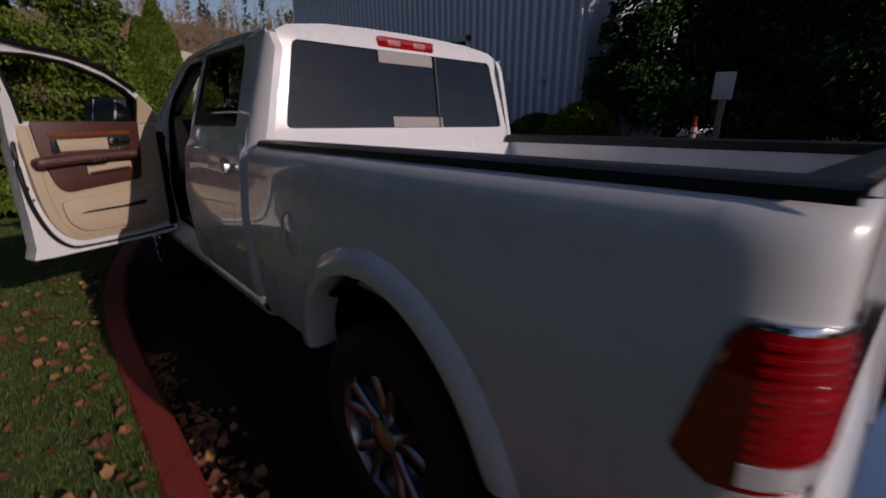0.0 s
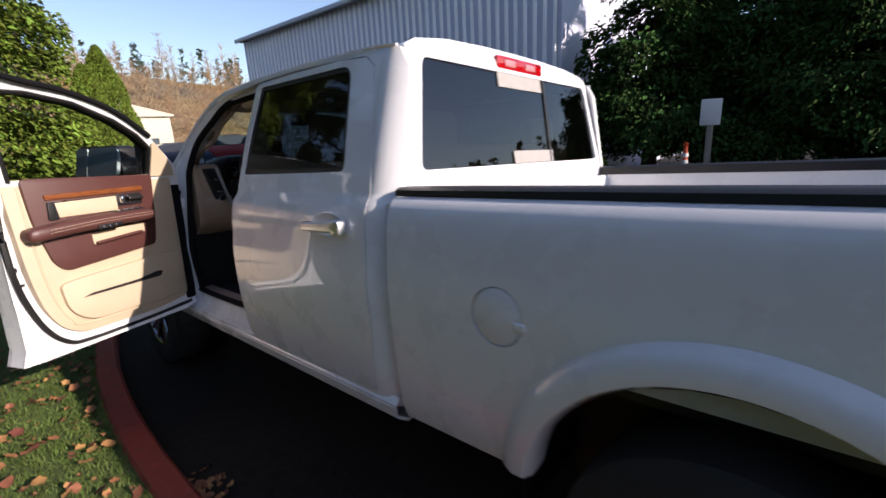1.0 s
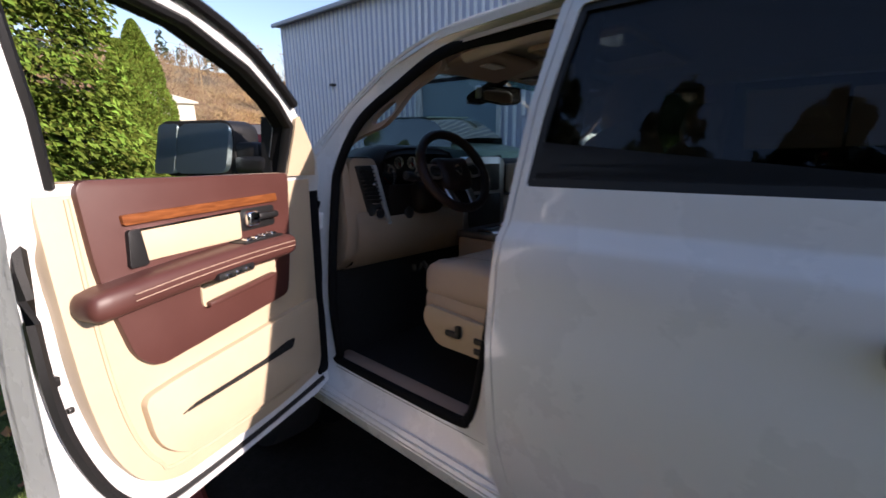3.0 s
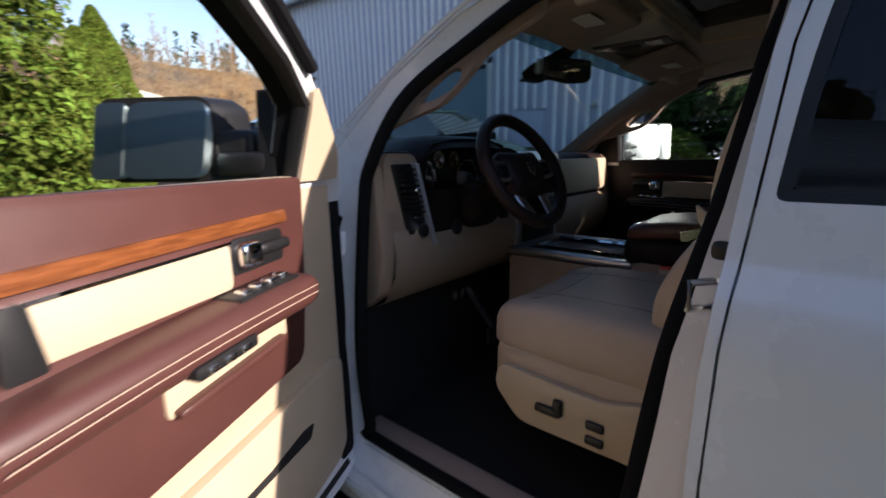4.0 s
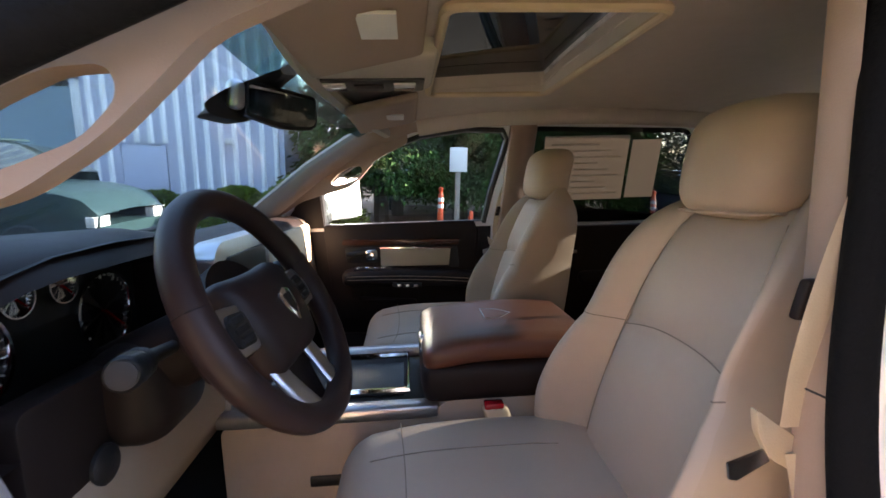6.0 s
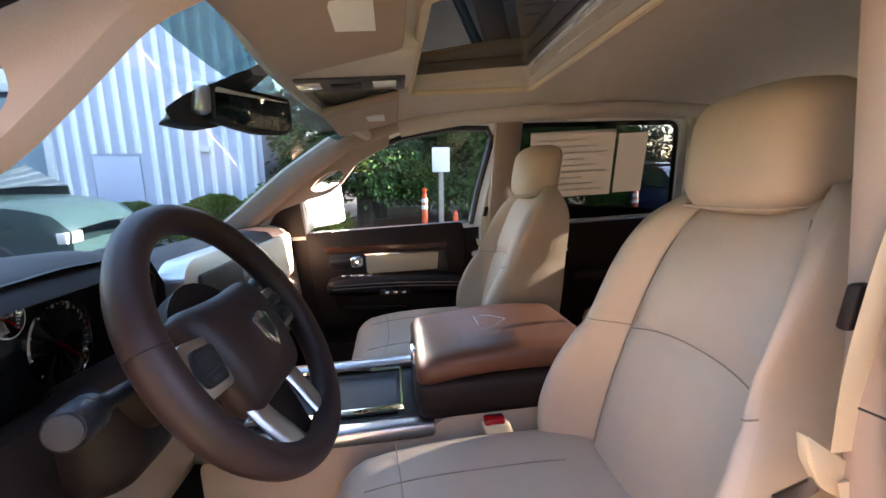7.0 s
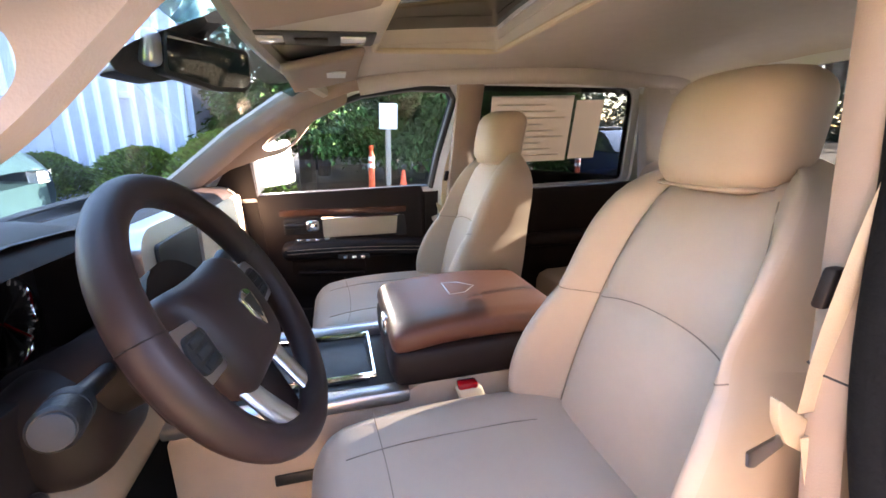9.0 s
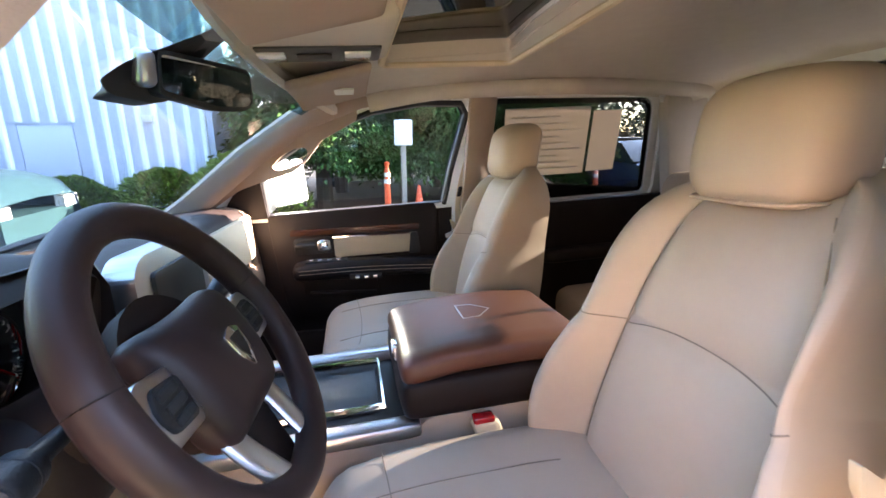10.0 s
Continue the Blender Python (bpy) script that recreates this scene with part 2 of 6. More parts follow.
def spline(points, n=6, closed=False):
    """Smooth curve through points."""
    pts = [Vector(p) for p in points]
    out = []
    k = len(pts)
    for i in range(k if closed else k - 1):
        p0 = pts[(i - 1) % k] if closed or i > 0 else pts[i]
        p1, p2 = pts[i], pts[(i + 1) % k]
        p3 = pts[(i + 2) % k] if closed or i + 2 < k else p2
        for j in range(n):
            t = j / n
            out.append(0.5 * (2 * p1 + (p2 - p0) * t + (2 * p0 - 5 * p1 + 4 * p2 - p3) * t * t + (3 * p1 - p0 - 3 * p2 + p3) * t ** 3))
    if not closed:
        out.append(pts[-1])
    return out


def tube(points, r, seg=8, closed=False, flat=1.0, up=(0, 0, 1), radii=None):
    bm = bmesh.new()
    pts = [Vector(p) for p in points]
    n = len(pts)
    rings = []
    for i, p in enumerate(pts):
        a = pts[(i - 1) % n] if closed or i > 0 else p
        b = pts[(i + 1) % n] if closed or i < n - 1 else p
        d = (b - a).normalized()
        s = d.cross(Vector(up))
        if s.length < 1e-4:
            s = d.cross(Vector((1, 0, 0)))
        s.normalize()
        u = s.cross(d)
        rr = radii[i] if radii else r
        rings.append([bm.verts.new(p + s * math.cos(2 * math.pi * k / seg) * rr + u * math.sin(2 * math.pi * k / seg) * rr * flat) for k in range(seg)])
    for i in range(n if closed else n - 1):
        A, B = rings[i], rings[(i + 1) % n]
        for k in range(seg):
            bm.faces.new((A[k], A[(k + 1) % seg], B[(k + 1) % seg], B[k]))
    if not closed:
        bm.faces.new(rings[0])
        bm.faces.new(list(reversed(rings[-1])))
    return bm


def lathe(profile, seg=24, m=None):
    """Profile of (radius, height) turned about z."""
    bm = bmesh.new()
    rings = [[bm.verts.new((r * math.cos(2 * math.pi * k / seg), r * math.sin(2 * math.pi * k / seg), z)) for k in range(seg)] for r, z in profile]
    for A, B in zip(rings, rings[1:]):
        for k in range(seg):
            bm.faces.new((A[k], A[(k + 1) % seg], B[(k + 1) % seg], B[k]))
    bm.faces.new(list(reversed(rings[0])))
    bm.faces.new(rings[-1])
    if m is not None:
        bm.transform(m)
    return bm


def sheet(rows, thick=None):
    """A surface from rows of points; thick is a vector to give it a back."""
    bm = bmesh.new()
    vs = [[bm.verts.new(p) for p in row] for row in rows]
    for A, B in zip(vs, vs[1:]):
        for i in range(len(A) - 1):
            bm.faces.new((A[i], A[i + 1], B[i + 1], B[i]))
    if thick:
        ret = bmesh.ops.extrude_face_region(bm, geom=bm.faces[:])
        for g in ret["geom"]:
            if isinstance(g, bmesh.types.BMVert):
                g.co += Vector(thick)
    return bm


def rounded(points, r, n=5):
    """Outline with its corners rounded; r one radius or one for each corner."""
    out = []
    k = len(points)
    for i in range(k):
        p0, p1, p2 = Vector(points[i - 1]), Vector(points[i]), Vector(points[(i + 1) % k])
        rr = r[i] if isinstance(r, (list, tuple)) else r
        a, b = (p0 - p1), (p2 - p1)
        rr = min(rr, a.length * 0.48, b.length * 0.48)
        if rr < 1e-4:
            out.append(tuple(p1))
            continue
        s, e = p1 + a.normalized() * rr, p1 + b.normalized() * rr
        for j in range(n + 1):
            t = j / n
            out.append(tuple((1 - t) ** 2 * s + 2 * t * (1 - t) * p1 + t * t * e))
    return out


def skin(outline, holes, fx, thick=0.02, zs=(), ys=(), side=-1):
    """A body panel: an outline with holes in (y, z), bent to x = side * fx(y, z)."""
    bm = bmesh.new()
    for loop in [outline] + list(holes):
        vs = [bm.verts.new((0, p[0], p[1])) for p in loop]
        for i in range(len(vs)):
            bm.edges.new((vs[i], vs[(i + 1) % len(vs)]))
    bmesh.ops.triangle_fill(bm, use_beauty=True, use_dissolve=False, edges=bm.edges[:], normal=(1, 0, 0))
    for z in zs:
        bmesh.ops.bisect_plane(bm, geom=bm.verts[:] + bm.edges[:] + bm.faces[:], plane_co=(0, 0, z), plane_no=(0, 0, 1), dist=1e-5)
    for y in ys:
        bmesh.ops.bisect_plane(bm, geom=bm.verts[:] + bm.edges[:] + bm.faces[:], plane_co=(0, y, 0), plane_no=(0, 1, 0), dist=1e-5)
    for v in bm.verts:
        v.co.x = side * fx(v.co.y, v.co.z)
    if thick:
        ret = bmesh.ops.extrude_face_region(bm, geom=bm.faces[:])
        for g in ret["geom"]:
            if isinstance(g, bmesh.types.BMVert):
                g.co.x -= side * thick
    return bm


def table(points):
    xs, ys = [p[0] for p in points], [p[1] for p in points]
    return lambda v: float(np.interp(v, xs, ys))


def smooth_table(points, n=8):
    c = spline([(p[0], p[1], 0) for p in points], n)
    xs, ys = [p.x for p in c], [p.y for p in c]
    return lambda v: float(np.interp(v, xs, ys))


# ---------------------------------------------------------------- ground
DOWN = LEAN.to_3x3()


def in_world(p):
    return LEAN @ Vector(p)


def ground_z(x, y):
    """Height of the lot: the truck's own plane near it, level further off."""
    n = DOWN @ Vector((0, 0, 1))
    plane = -(n.x * x + n.y * y) / n.z
    dx = max(0.0, abs(x) - 2.2) / 3.0
    dy = max(0.0, abs(y - 2.8) - 4.2) / 4.0
    k = max(0.0, 1 - math.hypot(dx, dy))
    k = k * k * (3 - 2 * k)
    return plane * k


def ground_sheet():
    def axis(lo, hi, step, far):
        mid = [lo + step * i for i in range(int((hi - lo) / step) + 1)]
        out = [lo - d for d in far[::-1]] + mid + [mid[-1] + d for d in far]
        return out
    far = [2, 5, 10, 20, 45, 100, 250, 700, 2000]
    rows = [[(x, y, ground_z(x, y)) for x in axis(-9, 11, 0.4, far)] for y in axis(-6, 18, 0.4, far)]
    return sheet(rows)


ground = tagged(finish("ground", ground_sheet(), ASPHALT), "worn dark asphalt parking lot", "ground", kind="structure")

KERB_X = -1.43          # red kerb's face on the asphalt side


def kerb_x(y):
    return KERB_X + 0.046 * max(0, min(y, 9.0) - 3.0) ** 2 + 0.55 * max(0, y - 9.0)


def kerb():
    rows = []
    prof = [(0.0, -0.05), (0.0, 0.10), (-0.02, 0.125), (-0.13, 0.13), (-0.15, 0.115), (-0.15, -0.05)]
    y = -3.0
    while y < 14:
        rows.append([in_world((kerb_x(y) + a, y, b)) for a, b in prof])
        y += 0.25
    return sheet(rows)


tagged(finish("kerb", kerb(), REDPAINT, angle=30), "concrete kerb painted red, scuffed, beside the lawn", "kerb", kind="structure")


def lawn():
    rows = []
    for i in range(60):
        y = -4 + i * 0.3
        row = []
        for j in range(26):
            x = kerb_x(y) - 0.14 - (j * 0.3 if j < 20 else 5.7 + (j - 19) * 2.0)
            p = in_world((x, y, 0)) if x > -5 else Vector((x, y, 0))
            p.z = ground_z(p.x, p.y) + 0.115 + 0.012 * noise.noise(Vector((x * 2, y * 2, 0))) + 0.02 * max(0, -x - 3)
            row.append(p)
        rows.append(row)
    return sheet(rows)


tagged(finish("lawn", lawn(), SOIL), "short green lawn strewn with fallen autumn leaves", "lawn", kind="structure")


# ---------------------------------------------------------------- pickup truck
truck = new("pickup_truck")
truck.matrix_world = LEAN
tagged(truck, "glossy white crew-cab pickup truck, driver's door open, beside kerb", "pickup truck")

side_low = smooth_table([(0.50, 0.93), (0.58, 0.965), (0.70, 0.985), (0.90, 1.0), (1.06, 1.003), (1.16, 0.992), (1.26, 0.985), (1.32, 0.972), (1.36, 0.945), (1.40, 0.935)])
side_bed = smooth_table([(0.50, 0.93), (0.58, 0.965), (0.70, 0.985), (0.90, 1.0), (1.06, 1.005), (1.16, 0.997), (1.24, 0.990), (1.30, 0.980), (1.335, 0.962), (1.355, 0.935), (1.366, 0.90)])


def cab_x(y, z):
    """Half width of the cab's side."""
    if z <= 1.40:
        return side_low(z)
    lean = 0.935 - (z - 1.40) * 0.275
    if z > 1.86:
        lean -= (z - 1.86) ** 2 * 9
    # the cab draws in towards the windscreen
    return lean - 0.10 * max(0, (y - 3.9)) * max(0, z - 1.40)


def roof_z(x, y):
    e = min(1.0, abs(x) / 0.80)
    lift = 0.025 * min(1.0, max(0.0, (y - 2.15) / 0.6))
    drop = 0.50 * max(0.0, y - 3.42) ** 2 * e ** 4
    return 1.888 + lift - drop + 0.085 * (1 - e ** 2.6) - 0.045 * ((y - 2.85) / 0.85) ** 2 * (0.4 + 0.6 * (1 - e))


APILLAR = [(4.30, 1.46), (4.17, 1.550), (3.96, 1.712), (3.76, 1.828), (3.57, 1.890), (3.36, 1.912), (3.10, 1.914)]
ROOFLINE = [(2.85, 1.911), (2.5, 1.900), (2.25, 1.884), (2.135, 1.868)]
AXLE_R, AXLE_F = 1.045, 4.86
ARCH_R = 0.515


def arch_points(axle, r=ARCH_R, zc=0.47, rz=0.545, a0=-8, a1=188, n=22):
    out = []
    for i in range(n + 1):
        a = radians(a0 + (a1 - a0) * i / n)
        out.append((axle - r * math.cos(a) * (1.0), zc + rz * math.sin(a)))
    return out


def bed():
    # outer sides
    for side, nm in ((-1, "bed_side"), (1, "bed_side")):
        arch = arch_points(AXLE_R)
        out = [(0.135, 0.60), *[p for p in arch if p[1] > 0.56], (2.045, 0.56), (2.055, 1.362), (0.135, 1.362)]
        holes = []
        if side < 0:
            holes = [[(1.61 + 0.0855 * math.cos(2 * math.pi * k / 40), 1.04 + 0.0855 * math.sin(2 * math.pi * k / 40)) for k in range(40)]]
        bm = skin(out, holes, lambda y, z: side_bed(z), 0.03,
                  zs=[0.56 + 0.04 * i for i in range(1, 21)] + [1.33, 1.345, 1.355], ys=[0.16, 0.2], side=side)
        part(nm, bm, PAINT, truck, "white bed side with a round fuel door" if side < 0 else "white bed side")
        # wheel-arch flare
        rows = []
        for i, (y, z) in enumerate(arch_points(AXLE_R, 0.52, 0.47, 0.55, 10, 170, 36)):
            dy, dz = y - AXLE_R, z - 0.47
            l = math.hypot(dy, dz)
            dy, dz = dy / l, dz / l
            row = []
            for d, o in ((-0.025, -0.09), (-0.03, 0.0), (-0.015, 0.032), (0.02, 0.037), (0.055, 0.020), (0.075, -0.004)):
                zz = z + dz * d
                row.append((side * (side_bed(min(max(zz, 0.5), 1.2)) + o), y + dy * d, zz))
            rows.append(row)
        part("wheel_arch_flare", sheet(rows), PAINT, truck, angle=50)
        # black rail cap
        prof = [(0.932, 1.358), (0.930, 1.378), (0.915, 1.386), (0.845, 1.388), (0.825, 1.378), (0.822, 1.335)]
        rows = [[(side * a, y, b) for a, b in prof] for y in (-0.005, 0.02, 0.5, 1.0, 1.5, 2.04, 2.06)]
        part("rail_cap", sheet(rows), BLACK, truck, "black plastic bed rail cap")
        # inner wall with its wheel box
        rows = [[(side * (0.83 - (0.03 if 0.9 < z < 1.2 else 0)), y, z) for z in (0.86, 0.95, 1.15, 1.24, 1.345)] for y in (0.05, 0.5, 1.0, 1.5, 2.03)]
        part("bed_inner_wall", sheet(rows, (side * 0.03, 0, 0)), PAINT, truck)
        part("wheel_box", rbox((side * 0.71, AXLE_R, 0.95), (0.13, 0.50, 0.13), 0.10, 5), PAINT, truck)
        part("stake_pocket", box(side * 0.845 - 0.012, side * 0.845 + 0.012, 1.905, 1.945, 1.30, 1.325, 0.004), BLACK, truck)
    # floor ribs, head wall, tailgate
    rows = []
    for y in (0.03, 2.03):
        row = []
        for i in range(41):
            x = -0.83 + 1.66 * i / 40
            row.append((x, y, 0.86 + (0.016 if i % 4 < 2 else 0)))
        rows.append(row)
    part("bed_floor", sheet(rows, (0, 0, -0.03)), PAINT, truck, angle=20)
    part("bed_head_wall", prism(rounded([(-0.86, 0.84), (0.86, 0.84), (0.86, 1.30), (0.80, 1.335), (-0.80, 1.335), (-0.86, 1.30)], 0.03), "y", 2.02, 2.05, 0.006), PAINT, truck)
    part("tailgate", box(-0.83, 0.83, 0.012, 0.075, 0.72, 1.345, 0.015), PAINT, truck)
    part("tailgate_cap", box(-0.835, 0.835, 0.006, 0.085, 1.345, 1.385, 0.012), BLACK, truck, "black plastic tailgate cap")
    # rear corner posts carry the tail lamps
    for side in (-1, 1):
        rows = []
        for z in [0.62 + 0.70 * i / 14 for i in range(14)] + [1.29, 1.31, 1.325, 1.335, 1.345, 1.355, 1.362]:
            arc = [(side_bed(z) + 0.0004 - 0.085 * (1 - math.cos(math.pi / 2 * j / 16) ** 1.0), 0.140 - 0.164 * math.sin(math.pi / 2 * j / 16), z) for j in range(17)]
            rows.append([(side * x, y, zz) for x, y, zz in arc] + [(side * 0.842, -0.022, z), (side * 0.834, -0.004, z), (side * 0.832, 0.06, z)])
        part("corner_post", sheet(rows), PAINT, truck, "", 60)
        lamp = part("tail_lamp", tail_lamp(side), REDLENS, truck, "red tail lamp with a clear reversing lens")
        part("reversing_lens", tail_lamp(side, (0.930, 0.974), 0.004, 0.0, (3, 9)), CLEARLENS, lamp)
        part("lamp_bezel", tail_lamp(side, (1.188, 1.200), 0.001), CHROME, lamp)
        for zz in (0.985, 1.005, 1.025, 1.045, 1.065, 1.085, 1.105, 1.125, 1.145, 1.165):
            part("lamp_rib", tail_lamp(side, (zz, zz + 0.008), 0.0045, 0.0, (2, 9)), REDLENS, lamp)
    part("rear_bumper", rbox((0, -0.10, 0.66), (0.96, 0.09, 0.11), 0.05, 6), CHROME, truck, "chromed steel rear bumper")
    # fuel door
    disc = lathe([(0.001, 0.0), (0.075, 0.0), (0.082, -0.004), (0.082, -0.02), (0.001, -0.02)], 32,
                 pose(-1.003, 1.61, 1.04, 0, -90, 0) )
    fd = part("fuel_door", disc, PAINT, truck, "round white fuel door")
    part("fuel_door_recess", lathe([(0.001, 0), (0.084, 0), (0.084, 0.02), (0.001, 0.02)], 32, pose(-0.965, 1.61, 1.04, 0, -90, 0)), BLACK, fd)
    part("finger_dimple", rbox((-1.004, 1.535, 1.025), (0.006, 0.018, 0.013), 0.006, 3), PAINT, fd)


def tail_lamp(side, zr=(0.915, 1.188), proud=0.0, extra=0.0, cols=(0, 12)):
    """Wrap-round lens on the rear corner; its front edge leans back towards the top."""
    rows = []
    n = 14
    for i in range(n + 1):
        z = zr[0] + (zr[1] - zr[0]) * i / n
        k = (z - 0.915) / 0.273
        end = 0.088 + 0.068 * (1 - k) - 0.075 * max(0.0, 1 - k / 0.16) ** 2 - 0.02 * max(0.0, (k - 0.9) / 0.1) ** 2
        bulge = 0.012 * math.sin(math.pi * min(1.0, max(0.0, 0.04 + 0.92 * k))) ** 0.5 + proud
        row = []
        for j in range(*cols):
            if j < 3:
                x, y = 0.85 + 0.022 * j, -0.026 - bulge
            elif j < 9:
                a = math.pi / 2 * (j - 3) / 6
                x, y = side_bed(z) - 0.095 * (1 - math.sin(a)) + bulge * math.sin(a), 0.075 - (0.101 + bulge) * math.cos(a)
            else:
                x, y = side_bed(z) + bulge * (1.0 if j < 11 else 0.1), 0.075 + (end - 0.075) * (j - 8) / 3
            row.append((side * x, y, z + 0.040 * (1 - min(1.0, k)) * (1 - j / 11)))
        rows.append(row)
    return sheet(rows, (-side * 0.012, 0.012, 0))


def wheel(y, side):
    m = pose(side * 0.86, y, 0.405, 0, 90 * side, 0)
    tyre = [(0.24, -0.12), (0.30, -0.135), (0.365, -0.13), (0.398, -0.11), (0.405, -0.06), (0.405, 0.06), (0.398, 0.11), (0.365, 0.13), (0.30, 0.135), (0.24, 0.12)]
    rows = []
    for k in range(49):
        a = 2 * math.pi * k / 48
        rows.append([m @ Vector((r * math.cos(a), r * math.sin(a), z)) for r, z in tyre])
    w = part("wheel", sheet(rows), RUBBER, truck, "black tyre on a chromed spoked rim")
    rim = [(0.245, 0.125), (0.235, 0.118), (0.225, 0.08), (0.215, 0.02), (0.20, -0.02)]
    rows = [[m @ Vector((r * math.cos(2 * math.pi * k / 48), r * math.sin(2 * math.pi * k / 48), z)) for r, z in rim] for k in range(49)]
    part("rim", sheet(rows), DARKCHROME, w)
    part("brake_disc", lathe([(0.001, -0.03), (0.20, -0.03), (0.20, -0.01), (0.001, -0.01)], 24, m), BLACK, w)
    for k in range(5):
        a = 2 * math.pi * k / 5
        spoke = join(*[tube([(0.05 * math.cos(a), 0.05 * math.sin(a), 0.085), (0.14 * math.cos(a + d), 0.14 * math.sin(a + d), 0.095), (0.23 * math.cos(a + d * 1.5), 0.23 * math.sin(a + d * 1.5), 0.105)], 0.021, 8, flat=0.7) for d in (-0.16, 0.16)])
        spoke.transform(m)
        part("spoke", spoke, DARKCHROME, w)
    part("hub_cap", lathe([(0.001, 0.08), (0.075, 0.08), (0.07, 0.115), (0.04, 0.13), (0.001, 0.132)], 24, m), DARKCHROME, w)


def under_body():
    part("chassis", join(box(-0.55, -0.42, 0.1, 5.7, 0.48, 0.66, 0.02), box(0.42, 0.55, 0.1, 5.7, 0.48, 0.66, 0.02), box(-0.9, 0.9, 2.1, 4.2, 0.60, 0.64), box(-0.8, 0.8, 0.1, 2.0, 0.80, 0.83)), BLACK, truck)
    part("rear_axle", join(tube([(-0.8, AXLE_R, 0.41), (0.8, AXLE_R, 0.41)], 0.05, 10), rbox((0, AXLE_R, 0.41), (0.16, 0.17, 0.15), 0.12, 4)), BLACK, truck)
    part("front_axle", tube([(-0.8, AXLE_F, 0.41), (0.8, AXLE_F, 0.41)], 0.05, 10), BLACK, truck)
    for side in (-1, 1):
        # wheel housings
        for ax in (AXLE_R, AXLE_F):
            rows = []
            for i in range(19):
                a = radians(-5 + 190 * i / 18)
                rows.append([(side * x, ax - 0.515 * math.cos(a), 0.47 + 0.5 * math.sin(a)) for x in (0.97, 0.62)])
            part("wheel_housing", sheet(rows), BLACK, truck)
            part("housing_wall", lathe([(0.001, 0), (0.52, 0), (0.52, 0.01), (0.001, 0.01)], 24, pose(side * 0.62, ax, 0.5, 0, 90, 0)), BLACK, truck)
        part("mud_flap", box(side * 0.72, side * 0.98, 0.52, 0.535, 0.22, 0.62, 0.004), RUBBER, truck)


bed()
for s_ in (-1, 1):
    wheel(AXLE_R, s_)
    wheel(AXLE_F, s_)
under_body()

ZS = [0.56 + 0.05 * i for i in range(1, 17)] + [1.33, 1.37, 1.40, 1.5, 1.6, 1.7, 1.8, 1.84, 1.86, 1.875]
CAB_BACK = 2.075
RDOOR = [(2.19, 0.61), (3.10, 0.61), (3.165, 0.66), (3.20, 0.80), (3.212, 1.05), (3.210, 1.25), (3.196, 1.43), (3.180, 1.65), (3.132, 1.888), (2.85, 1.888), (2.5, 1.878), (2.30, 1.860), (2.25, 1.82), (2.205, 1.60), (2.175, 1.35), (2.165, 0.9)]
RGLASS = rounded([(2.348, 1.445), (3.178, 1.447), (3.160, 1.65), (3.112, 1.864), (2.385, 1.846)], [0.03, 0.015, 0.1, 0.02, 0.06])
FDOOR = [(4.185, 0.62), (4.195, 1.0), (4.19, 1.44), (4.15, 1.525), (3.97, 1.692), (3.78, 1.806), (3.57, 1.872), (3.38, 1.896), (3.16, 1.898), (3.207, 1.65), (3.222, 1.43), (3.236, 1.20), (3.236, 0.85), (3.228, 0.68), (3.20, 0.61), (3.3, 0.605), (4.1, 0.605)]
FWIN = [(3.992, 1.470), (3.30, 1.470), (3.275, 1.60), (3.215, 1.810), (3.235, 1.842), (3.38, 1.848), (3.57, 1.824), (3.77, 1.758), (3.90, 1.690), (3.985, 1.622)]
# inner edge of the door opening, point for point with the door's outline
FDEEP = [0.080, 0.085, 0.045, 0.030, 0.020, 0.020, 0.020, 0.040, 0.095, 0.136, 0.160, 0.140, 0.110, 0.090, 0.085, 0.080, 0.080]
FOPEN = [(4.07, 0.735), (4.06, 1.0), (4.065, 1.38), (4.036, 1.500), (3.946, 1.650), (3.765, 1.756), (3.57, 1.838), (3.38, 1.857), (3.195, 1.857), (3.221, 1.65), (3.257, 1.42), (3.300, 1.18), (3.330, 0.90), (3.35, 0.79), (3.385, 0.72), (3.46, 0.697), (4.08, 0.697)]


def grow(loop, d):
    c = Vector((sum(p[0] for p in loop) / len(loop), sum(p[1] for p in loop) / len(loop)))
    out = []
    for i, p in enumerate(loop):
        a, b = Vector(loop[i - 1]), Vector(loop[(i + 1) % len(loop)])
        t = (b - a).normalized()
        nrm = Vector((t.y, -t.x))
        if nrm.dot(Vector(p) - c) < 0:
            nrm = -nrm
        out.append(tuple(Vector(p) + nrm * d))
    return out


